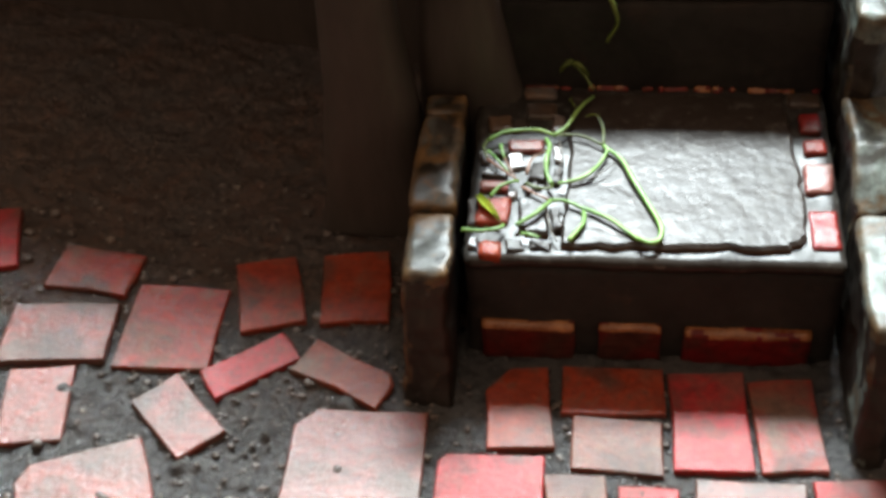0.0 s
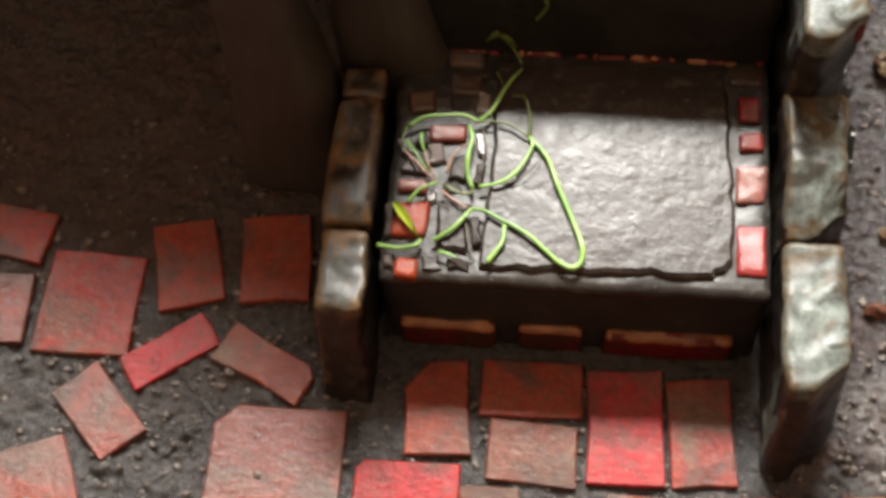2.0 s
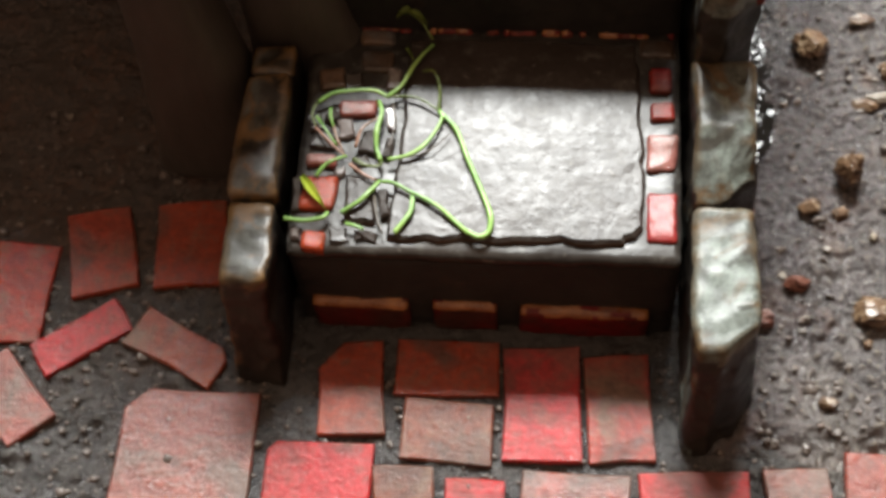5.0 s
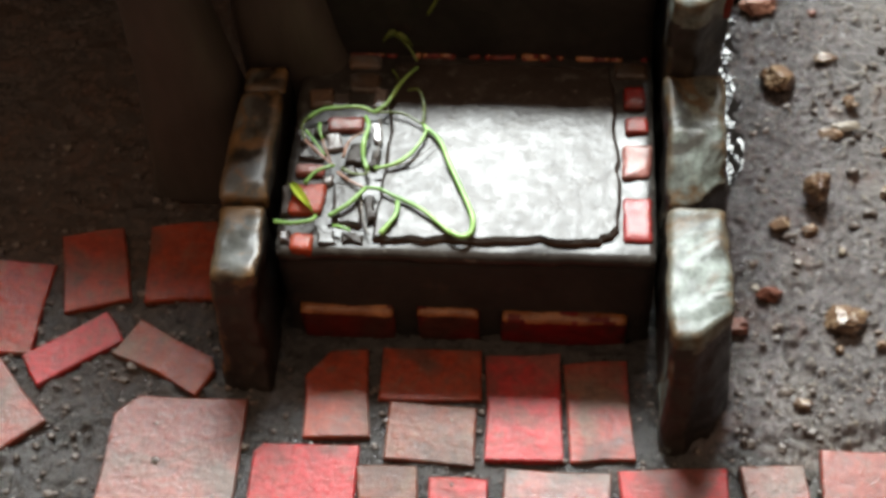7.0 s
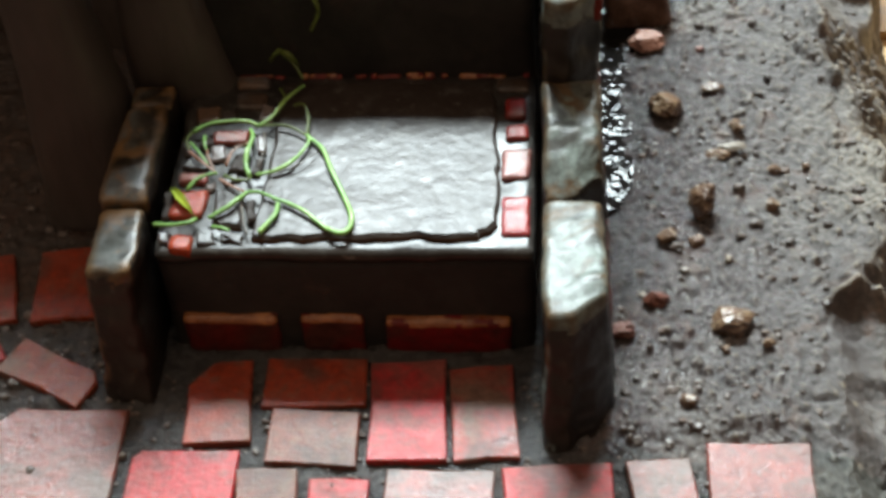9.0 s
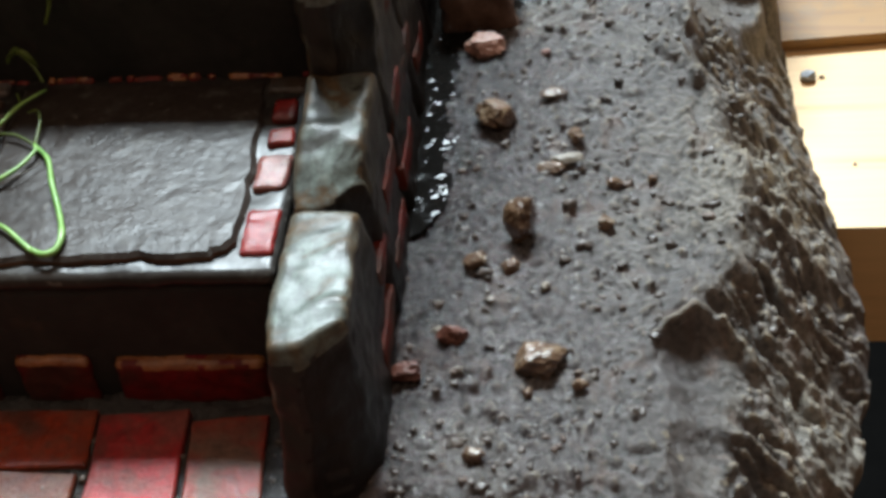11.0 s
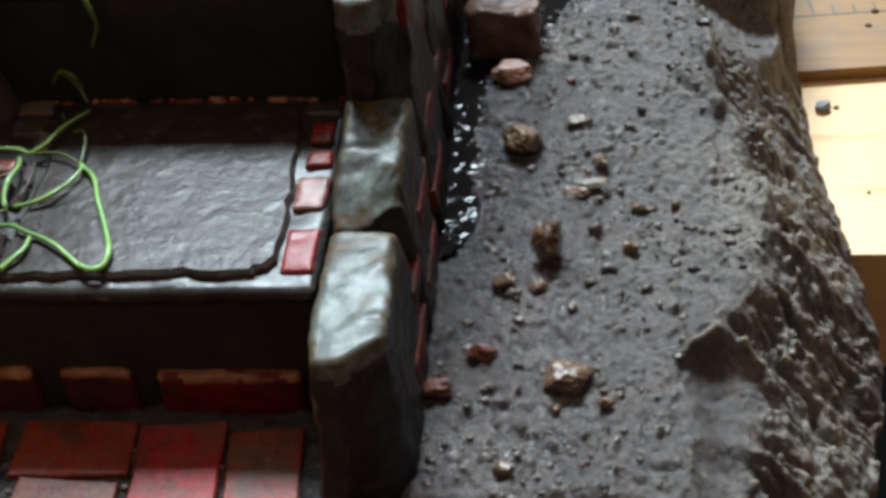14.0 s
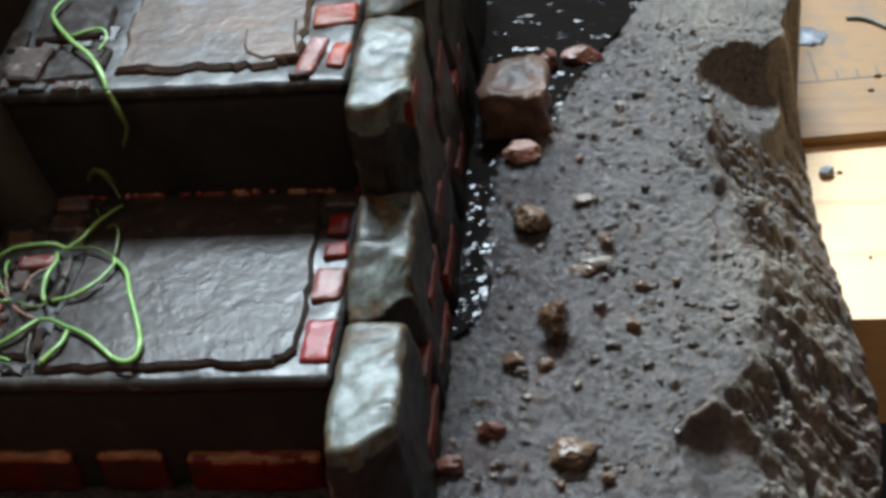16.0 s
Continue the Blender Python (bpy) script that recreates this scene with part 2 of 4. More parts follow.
def earth(name, dark, light, patch, gloss, spec, tip):
    """Gritty soil: three tones in soft patches, grains of uneven size, damp and dry gloss."""
    m, nt, bsdf = nodes_of(name)
    vec, _ = coords(nt)
    big, mid, grit = noise_tex(nt, vec, 0.45, 5, 0.6), noise_tex(nt, vec, 2.6, 6, 0.65), noise_tex(nt, vec, 13, 5, 0.7)
    cells = nt.nodes.new("ShaderNodeTexVoronoi")
    cells.inputs["Scale"].default_value = 7.0
    nt.links.new(vec, cells.inputs["Vector"])
    col = ramp(nt, mid, [(0.3, dark), (0.68, light)])
    col = blend(nt, ramp(nt, big, [(0.46, (0.0,)), (0.66, (0.9,))]), col, patch)
    col = blend(nt, 0.8, col, ramp(nt, grit, [(0.36, (0.2,)), (0.62, (1.0,))]), "MULTIPLY")
    rusty = noise_tex(nt, vec, 1.7, 5, 0.65, 0.8)
    col = blend(nt, ramp(nt, rusty, [(0.56, (0.0,)), (0.68, (0.6,))]), col, (light[0] * 0.85, light[1] * 0.6, light[2] * 0.48))
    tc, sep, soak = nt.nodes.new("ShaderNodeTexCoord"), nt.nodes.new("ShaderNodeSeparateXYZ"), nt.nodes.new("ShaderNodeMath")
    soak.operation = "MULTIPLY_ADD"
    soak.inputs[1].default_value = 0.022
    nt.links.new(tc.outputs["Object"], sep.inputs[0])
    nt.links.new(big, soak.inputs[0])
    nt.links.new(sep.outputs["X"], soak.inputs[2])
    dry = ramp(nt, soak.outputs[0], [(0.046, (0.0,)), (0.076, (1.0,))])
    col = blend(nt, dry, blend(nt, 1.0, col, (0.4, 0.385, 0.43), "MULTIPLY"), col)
    edge = nt.nodes.new("ShaderNodeNewGeometry").outputs["Pointiness"]
    col = blend(nt, blend(nt, 1.0, ramp(nt, edge, [(0.52, (0.0,)), (0.59, (0.85,))]), ramp(nt, dry, [(0.0, (0.15,)), (1.0, (1.0,))]), "MULTIPLY"), col, tip)
    nt.links.new(col, bsdf.inputs["Base Color"])
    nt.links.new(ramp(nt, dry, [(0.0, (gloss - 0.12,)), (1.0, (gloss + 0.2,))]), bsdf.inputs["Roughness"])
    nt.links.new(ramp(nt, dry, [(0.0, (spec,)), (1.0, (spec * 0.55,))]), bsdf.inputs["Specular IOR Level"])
    relief(nt, bsdf, [(grit, 1.0), (cells.outputs["Distance"], -0.35), (mid, 0.15)], 0.8, 0.0006)
    return m


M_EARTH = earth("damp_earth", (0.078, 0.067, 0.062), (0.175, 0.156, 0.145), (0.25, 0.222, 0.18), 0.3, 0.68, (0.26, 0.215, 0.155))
# pale orange that also paints the glints on the foot bricks
M_EDGE = surface("brushed_glint_edge", (0.16, 0.045, 0.015), (0.4, 0.165, 0.06), (0.1, 0.022, 0.012), 2.2, 9, 0.3, 0.3, 0.58)
M_YARD = earth("brown_yard_earth", (0.042, 0.022, 0.013), (0.15, 0.08, 0.043), (0.085, 0.066, 0.05), 0.38, 0.6, (0.16, 0.11, 0.07))
M_GROUT = earth("grey_grout", (0.042, 0.042, 0.037), (0.125, 0.125, 0.11), (0.1, 0.088, 0.07), 0.36, 0.6, (0.19, 0.18, 0.155))
M_PEBBLE = surface("brown_pebble", (0.05, 0.026, 0.015), (0.17, 0.1, 0.056), (0.28, 0.2, 0.12), 1.6, 8, 0.23, 0.3, 0.54, spec=0.6)
M_GRAIN = surface("soil_grain", (0.05, 0.04, 0.035), (0.135, 0.11, 0.095), (0.13, 0.08, 0.06), 1.3, 8, 0.34, 0.4, 0.55, spec=0.5)
M_CHALK = surface("pale_clod", (0.1, 0.08, 0.06), (0.22, 0.18, 0.135), (0.28, 0.25, 0.2), 1.6, 8, 0.4, 0.3, 0.55)
M_REDSTONE = surface("red_chip", (0.09, 0.026, 0.016), (0.21, 0.075, 0.045), (0.24, 0.15, 0.11), 1.8, 8, 0.42, 0.3, 0.58)
M_TIMBER = surface("dark_timber", (0.042, 0.035, 0.031), (0.08, 0.064, 0.054), (0.06, 0.047, 0.04), 0.8, 6, 0.6, 0.4, 0.5, 0.1, 0.0004, (1, 1, 0.25))
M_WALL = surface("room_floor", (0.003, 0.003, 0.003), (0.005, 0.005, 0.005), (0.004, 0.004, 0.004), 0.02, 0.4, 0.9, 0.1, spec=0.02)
M_STEEL = surface("grey_crumb", (0.2, 0.22, 0.25), (0.4, 0.43, 0.46), (0.3, 0.3, 0.32), 3, 12, 0.4, 0.4)
M_INK = surface("ruler_ink", (0.05, 0.045, 0.04), (0.09, 0.085, 0.08), (0.12, 0.1, 0.08), 2, 12, 0.6, 0.1)


def wood_grain(name, pale, line, gloss, spacing, grime=None):
    """Sawn softwood: growth lines along x, faint pores, and a worn varnish."""
    m, nt, bsdf = nodes_of(name)
    vec, _ = coords(nt)
    mul = nt.nodes.new("ShaderNodeVectorMath")
    mul.operation = "MULTIPLY"
    mul.inputs[1].default_value = (0.05, 1.0, 1.0)
    nt.links.new(vec, mul.inputs[0])
    lines = noise_tex(nt, mul.outputs[0], spacing, 3, 0.5, 0.3)
    fine = noise_tex(nt, mul.outputs[0], spacing * 9, 4, 0.6)
    dirt = noise_tex(nt, vec, 1.4, 6, 0.7, 0.5)
    col = ramp(nt, lines, [(0.35, pale), (0.6, pale), (0.68, line), (0.78, pale)])
    col = blend(nt, 0.35, col, ramp(nt, fine, [(0.3, (0.6,)), (0.7, (1.0,))]), "MULTIPLY")
    if grime:
        col = blend(nt, ramp(nt, dirt, [(0.47, (0.0,)), (0.64, (0.8,))]), col, grime)
    nt.links.new(col, bsdf.inputs["Base Color"])
    bsdf.inputs["Roughness"].default_value = gloss
    relief(nt, bsdf, [(fine, 0.6), (lines, 0.5)], 0.2, 0.0002)
    return m


M_PINE = wood_grain("pine_board", (0.72, 0.47, 0.22), (0.58, 0.32, 0.12), 0.42, 1.2)
M_RULER = wood_grain("ruler_wood", (0.25, 0.125, 0.028), (0.19, 0.085, 0.02), 0.55, 2.0, (0.14, 0.092, 0.05))


def vine_green(name, young, old):
    m, nt, bsdf = nodes_of(name)
    vec, _ = coords(nt)
    n = noise_tex(nt, vec, 2.2, 4, 0.6)
    nt.links.new(ramp(nt, n, [(0.35, young), (0.66, old)]), bsdf.inputs["Base Color"])
    bsdf.inputs["Roughness"].default_value = 0.35
    relief(nt, bsdf, [(noise_tex(nt, vec, 14, 3, 0.6), 1.0)], 0.3, 0.0002)
    return m


M_VINE = vine_green("vine_stem", (0.26, 0.44, 0.12), (0.1, 0.24, 0.05))
M_LEAF = vine_green("vine_leaf", (0.46, 0.42, 0.06), (0.26, 0.42, 0.05))
M_OLIVE = vine_green("olive_stem", (0.12, 0.16, 0.03), (0.06, 0.09, 0.02))
M_ROOT = vine_green("bare_root", (0.36, 0.2, 0.15), (0.16, 0.09, 0.05))
M_TWIG = vine_green("dry_stem", (0.1, 0.08, 0.06), (0.045, 0.035, 0.025))


def resin_water(name):
    m, nt, bsdf = nodes_of(name)
    vec, _ = coords(nt)
    bsdf.inputs["Base Color"].default_value = (0.008, 0.0075, 0.007, 1)
    bsdf.inputs["Roughness"].default_value = 0.05
    bsdf.inputs["Specular IOR Level"].default_value = 0.09
    relief(nt, bsdf, [(noise_tex(nt, vec, 4.5, 2, 0.4), 1.0)], 0.36, 0.0012)
    return m


M_WATER = resin_water("resin_water")


# ---- shapes, in centimetres ----
def mesh_object(name, verts, faces, material, centre=True, smooth=False):
    vs = np.array(verts, float)
    mid = np.array([(vs[:, 0].min() + vs[:, 0].max()) / 2, (vs[:, 1].min() + vs[:, 1].max()) / 2, vs[:, 2].min()]) if centre else np.zeros(3)
    me = bpy.data.meshes.new(name)
    me.from_pydata(((vs - mid) * CM).tolist(), [], faces)
    me.materials.append(material)
    if smooth:
        me.polygons.foreach_set("use_smooth", [True] * len(me.polygons))
    ob = new(name, me)
    ob.location = Vector(mid) * CM
    return ob


def part(name, shape, material, parent, label="", smooth=False):
    ob = mesh_object(name, *shape, material, smooth=smooth)
    if parent is not None:
        ob.parent = parent
        up = parent
        while up is not None:
            ob.location = ob.location - up.location
            up = up.parent
    return tagged(ob, label)


def empty(name, x, y, z, label, category, group="", kind=""):
    ob = new(name)
    ob.empty_display_size = 0.005
    ob.location = Vector((x, y, z)) * CM
    return tagged(ob, label, category, group, kind)


def join(*shapes):
    verts, faces = [], []
    for v, f in shapes:
        k = len(verts)
        verts += [tuple(p) for p in v]
        faces += [tuple(i + k for i in q) for q in f]
    return verts, faces


def wobble(p, freq, seed):
    q = Vector(p) * freq
    return noise.noise_vector(q + Vector((seed * 7.3, seed * 3.1, seed * 5.7)))


def rounded_box(x0, x1, y0, y1, z0, z1, step=0.12, r=0.08, amp=0.03, freq=1.6, seed=0, bend=None, grit=0.0):
    """A box on a lattice, with rounded edges and an uneven, hand-worked surface; bend moves its points."""
    lo, hi = np.array([x0, y0, z0], float), np.array([x1, y1, z1], float)
    n = np.maximum(2, np.round((hi - lo) / step).astype(int))
    index, verts, faces = {}, [], []

    def vert(i, j, k):
        key = (i, j, k)
        if key not in index:
            p = lo + (hi - lo) * np.array(key) / n
            q = np.clip(p, lo + r, hi - r)
            d = p - q
            m = np.linalg.norm(d)
            if m > 1e-9:
                p = q + d / m * min(m, r)
            p = Vector(p)
            if amp:
                p = p + wobble(p, freq, seed) * amp + wobble(p, freq * 3.7, seed + 9) * amp * 0.4 + wobble(p, 7.0, seed + 4) * grit
            index[key] = len(verts)
            verts.append(tuple(bend(p) if bend else p))
        return index[key]

    for a in range(3):
        b, c = (a + 1) % 3, (a + 2) % 3
        for side in (0, n[a]):
            for i in range(n[b]):
                for j in range(n[c]):
                    quad = []
                    for di, dj in ((0, 0), (1, 0), (1, 1), (0, 1)):
                        key = [0, 0, 0]
                        key[a], key[b], key[c] = side, i + di, j + dj
                        quad.append(vert(*key))
                    faces.append(tuple(quad if side else quad[::-1]))
    return verts, faces


def tile(cx, cy, w, d, z0, z1, turn=0.0, bevel=0.035, rough=0.03, seed=0, chip=None, tilt=(0, 0), wavy=0):
    """A brick or slab: an eight-cornered uneven outline, worn upper edge, flat top. chip: corner 0-3 that is broken off, and how far."""
    rnd = random.Random(seed * 101 + 7)
    corner = [(-w / 2, -d / 2), (w / 2, -d / 2), (w / 2, d / 2), (-w / 2, d / 2)]
    line = []
    for i, (x, y) in enumerate(corner):
        nx, ny = corner[(i + 1) % 4]
        px, py = corner[i - 1]
        if chip and chip[0] == i:
            c = chip[1]
            for qx, qy in ((px, py), (nx, ny)):
                far = math.hypot(qx - x, qy - y)
                line.append((x + (qx - x) * c / far, y + (qy - y) * c / far))
        else:
            line.append((x + rnd.uniform(-rough, rough), y + rnd.uniform(-rough, rough)))
        line.append(((x + nx) / 2 + rnd.uniform(-rough, rough) * 0.4, (y + ny) / 2 + rnd.uniform(-rough, rough) * 0.4))
    if wavy:
        fine = []
        for i, (x, y) in enumerate(line):
            nx, ny = line[(i + 1) % len(line)]
            fine += [(x + (nx - x) * k / wavy + rnd.uniform(-1, 1) * rough * 0.5 * (k > 0), y + (ny - y) * k / wavy + rnd.uniform(-1, 1) * rough * 0.5 * (k > 0)) for k in range(wavy)]
        line = fine
    co, si, n = math.cos(radians(turn)), math.sin(radians(turn)), len(line)
    verts = []
    for inset, z in ((0, z0), (0, z1 - bevel * 0.8), (bevel, z1)):
        for x, y in line:
            f = math.hypot(x, y)
            x, y = x * (1 - inset / f), y * (1 - inset / f)
            verts.append((cx + x * co - y * si, cy + x * si + y * co, z + (x * tilt[0] + y * tilt[1] if z > z0 else 0)))
    faces = [tuple(reversed(range(n))), tuple(range(2 * n, 3 * n))]
    for k in (0, n):
        faces += [(k + i, k + (i + 1) % n, k + n + (i + 1) % n, k + n + i) for i in range(n)]
    return verts, faces


def lump(cx, cy, z0, sx, sy, sz, seed=0, level=2, rough=0.3, sharp=0.0):
    """A stone: a ball pressed and roughened, its underside sunk a little into what it lies on. sharp splits flat faces off it."""
    bm = bmesh.new()
    bmesh.ops.create_icosphere(bm, subdivisions=level, radius=1)
    rnd = random.Random(seed * 17 + 3)
    cuts = [(Vector((rnd.gauss(0, 1), rnd.gauss(0, 1), rnd.gauss(0, 1))).normalized(), rnd.uniform(0.62, 0.95)) for _ in range(11)] if sharp else []
    verts = []
    for v in bm.verts:
        p = v.co.copy()
        k = 1 + rough * noise.noise(p * 1.3 + Vector((seed * 3.3, seed, -seed * 1.7))) + rough * 0.4 * noise.noise(p * 3.4 + Vector((seed, seed * 2.1, 4)))
        for n, off in cuts:
            k = min(k, off / max(n.dot(p), 1e-3))
        if sharp:
            k += 0.05 * noise.noise(p * 6.0 + Vector((seed, 2, 7))) + 0.03 * noise.noise(p * 13.0)
        p *= k
        verts.append((cx + p.x * sx, cy + p.y * sy, z0 + sz * 0.8 + p.z * sz))
    faces = [tuple(v.index for v in f.verts) for f in bm.faces]
    bm.free()
    return verts, faces


def tube(points, radius, taper=0.5, sides=7, smooth_steps=6):
    """A stem along a smooth line through the points, thinning towards its end."""
    pts = [Vector(p) for p in points]
    ext = [pts[0] * 2 - pts[1]] + pts + [pts[-1] * 2 - pts[-2]]
    line = []
    for i in range(1, len(ext) - 2):
        a, b, c, d = ext[i - 1 : i + 3]
        for k in range(smooth_steps):
            t = k / smooth_steps
            line.append(0.5 * (2 * b + (c - a) * t + (2 * a - 5 * b + 4 * c - d) * t * t + (3 * b - a - 3 * c + d) * t**3))
    line.append(pts[-1])
    verts, faces, n = [], [], len(line)
    for i, p in enumerate(line):
        d = (line[min(i + 1, n - 1)] - line[max(i - 1, 0)]).normalized()
        side = d.cross(Vector((0, 0, 1)))
        side = side.normalized() if side.length > 1e-4 else Vector((1, 0, 0))
        up = side.cross(d)
        r = radius * (1 - taper * i / (n - 1)) * (1 + 0.25 * noise.noise(p * 5))
        for k in range(sides):
            a = 2 * math.pi * k / sides
            verts.append(tuple(p + side * r * math.cos(a) + up * r * math.sin(a)))
    for i in range(n - 1):
        for k in range(sides):
            faces.append((i * sides + k, i * sides + (k + 1) % sides, (i + 1) * sides + (k + 1) % sides, (i + 1) * sides + k))
    faces += [tuple(reversed(range(sides))), tuple(range((n - 1) * sides, n * sides))]
    return verts, faces


def leaf(x, y, z, length, width, turn, droop=0.15):
    """A small pointed leaf with a folded midrib and some thickness."""
    co, si = math.cos(radians(turn)), math.sin(radians(turn))
    rows, verts = 6, []
    for layer in (0.0, -0.02):
        for i in range(rows + 1):
            t = i / rows
            half = width / 2 * math.sin(math.pi * (0.08 + 0.92 * t) ** 0.8) * (1 - 0.15 * t)
            for s in (-1, 0, 1):
                u, v = t * length, s * half
                verts.append((x + u * co - v * si, y + u * si + v * co, z + 0.05 * abs(s) - droop * t * t + layer))
    k, faces = 3 * (rows + 1), []
    for i in range(rows):
        for s in (0, 1):
            a = i * 3 + s
            faces += [(a, a + 3, a + 4, a + 1), (k + a, k + a + 1, k + a + 4, k + a + 3)]
    for i in range(rows):
        faces += [(i * 3, k + i * 3, k + i * 3 + 3, i * 3 + 3), (i * 3 + 2, i * 3 + 5, k + i * 3 + 5, k + i * 3 + 2)]
    return verts, faces


# ---- the ground of the model ----
CREST = [(-6, 5.4), (-1, 5.5), (0.1, 5.45), (0.6, 5.8), (1.3, 6.3), (2.75, 6.5), (3.7, 6.3), (4.6, 6.05), (6.1, 6.05), (6.9, 6.5), (7.5, 7.2), (8.2, 7.4), (9, 7.45), (16, 7.4)]
FOOT = [(-6, 7.0), (-0.7, 7.3), (0.4, 7.65), (1.3, 7.85), (2.2, 7.98), (4, 7.86), (5.2, 7.68), (6.7, 7.62), (8, 7.58), (11, 7.85), (16, 7.85)]
BASE = -1.95


def along(table, y):
    return float(np.interp(y, [p[0] for p in table], [p[1] for p in table]))


def ease(a, b, x):
    t = min(max((x - a) / (b - a), 0.0), 1.0)
    return t * t * (3 - 2 * t)


def ground_height(x, y):
    p = Vector((x, y, 0.0))
    if x < 2.6:
        wet = ease(-2.6, -3.6, x) * ease(-0.4, -1.2, y)
        return 0.055 - 0.02 * wet - 0.05 * ease(0.8, 2.0, y) + wet * (0.16 * max(0.0, noise.noise(p * 4.0 + Vector((5, 1, 0))) - 0.1) + 0.022 * noise.noise(p * 12.0)) + 0.03 * noise.fractal(p * 1.1, 1.0, 2.0, 3) + 0.03 * noise.noise(p * 3.4) + 0.028 * noise.noise(p * 7.0 + Vector((1, 5, 2))) + 0.02 * noise.noise(p * 13.0) + 0.09 * max(0.0, noise.noise(p * 5.0) - 0.15) * ease(1.0, 0.0, y)
    crest, foot = along(CREST, y), along(FOOT, y)
    z = 0.13 + 0.06 * noise.noise(p * 0.6) + 0.03 * noise.noise(p * 2.4 + Vector((4, 1, 2)))
    # level ground with steep little clods, smoothed out in the thumbed hollow
    smooth = 1 - 0.92 * ease(0.62, 0.25, y) * ease(5.35, 5.6, x) * ease(6.4 + 0.25 * min(y, 0.0), 6.15 + 0.25 * min(y, 0.0), x)
    r = Vector((0.84 * x - 0.54 * y, 0.54 * x + 0.84 * y, 0.37 * (x + y))) + noise.noise_vector(p * 2.3 + Vector((2, 7, 1))) * 0.06
    fine = 0.07 * abs(noise.noise(r * 3.3)) + 0.06 * abs(noise.noise(r * 6.7 + Vector((2, 8, 3)))) + 0.026 * noise.noise(r * 12.0) + 0.018 * noise.noise(r * 21.0) - 0.04
    crumbly = 0.35 + 1.1 * max(0.0, noise.noise(r * 0.9 + Vector((6, 2, 9))) + 0.3)
    clods = 0.0
    for k, (size, tall) in enumerate(((4.6, 0.11), (8.5, 0.075))):
        near, cell = noise.voronoi(Vector((r.x * size, r.y * size, 3.1 * k)))
        keep = noise.cell(cell[0] * 3.7 + Vector((k, 5, 2)))
        if keep > 0.15:
            clods += 0.85 * crumbly * tall * keep * max(0.0, 1 - (near[0] / (0.3 + 0.25 * keep)) ** 2)
    clods -= 0.09 * max(0.0, noise.noise(r * 7.3 + Vector((1, 4, 7))) - 0.34)
    z += smooth * (fine + clods)
    z = (z - 0.12 * ease(-1.3, -1.7, y)) * ease(2.5, 3.0, x)
    puddle = ease(3.45, 2.95, x) * ease(1.5, 2.1, y) * ease(5.6, 4.8, y)
    puddle = max(puddle, ease(0.25, -0.35, x - (3.62 + 0.5 * (y - 5.4))) * ease(4.9, 5.6, y))
    z -= 0.14 * puddle
    crest += 0.25 * noise.noise(Vector((3.0, y * 1.3, 0))) + 0.1 * noise.noise(Vector((7.0, y * 4.0, 0)))
    t = (x - crest) / max(foot - crest, 0.3)
    # rim of lighter clods along the crest
    z += 0.26 * math.exp(-((x - crest + 0.08) / 0.22) ** 2) * (0.4 + noise.noise(p * 2.7 + Vector((1, 8, 3)))) * (1 if y > 0.4 else 0.3) * smooth
    if t > 0:
        fall = min(t, 1.0)
        z = z * (1 - fall) + BASE * 0.9 * fall ** 1.2
        scoop = (1 - smooth) / 0.92
        # torn clay: long diagonal folds with sharp upper lips
        q = noise.noise_vector(p * 0.9) * 0.7 + noise.noise_vector(p * 2.6) * 0.25
        u, v = x - y * 0.35 + q.x, x * 0.3 + y + q.y
        fold = noise.noise(Vector((u * 1.0, v * 3.2, 1.0)))
        stri = 0.35 - 1.1 * abs(fold) + 0.6 * noise.noise(Vector((u * 2.0, v * 6.4, 5.0))) + 0.45 * noise.noise(Vector((u * 4.2, v * 12.0, 8.0)))
        notch = 0.75 * max(0.0, noise.noise(Vector((u * 1.5, v * 3.3, 11.0))) - 0.2) + 0.7 * max(0.0, noise.noise(Vector((u * 3.1, v * 7.0, 15.0))) - 0.22)
        z += ease(0.0, 0.22, t) * (1 - 0.92 * scoop) * (0.2 * stri - 0.7 * notch + 0.2 * noise.noise(p * 1.8) + 0.12 * noise.noise(p * 4.5) + 0.085 * noise.noise(p * 9.0) + 0.05 * noise.noise(p * 17.0)) * (1 - 0.35 * fall)
    if y < 1.2:
        # a smooth thumbed hollow with a pale rim round its upper side
        w = ease(0.75, 0.3, y + 0.25 * abs(x - 5.95))
        z += w * (0.2 * ease(5.5, 6.1, x) - 0.16 * math.exp(-((x - 5.85) / 0.32) ** 2))
        z += 0.24 * math.exp(-((y - 0.62 + 0.55 * abs(x - 5.98)) / 0.1) ** 2) * ease(5.2, 5.6, x) * ease(6.6, 6.3, x)
        z -= 0.45 * math.exp(-(((x - 6.42) / 0.25) ** 2) - ((y + 0.9) / 0.22) ** 2)
    # a second pressed bowl high on the edge, its lip standing up at the back
    u, v = (x - 6.6) / 0.68, (y - 6.95) / (0.42 if y > 6.95 else 1.15)
    bowl = max(0.0, 1 - u * u - v * v)
    level = 0.04 - 0.42 * ease(6.2, 7.3, x) - 0.36 * bowl + 0.03 * noise.noise(p * 2.4) + 0.018 * noise.noise(p * 8.0) + 0.012 * noise.noise(p * 17.0)
    z += ease(0.0, 0.45, bowl) * (level - z)
    z += 0.14 * math.exp(-(((x - 6.6) / 0.6) ** 2) - ((y - 7.42 + 0.4 * (x - 6.6) ** 2) / 0.1) ** 2)
    return max(z, BASE)


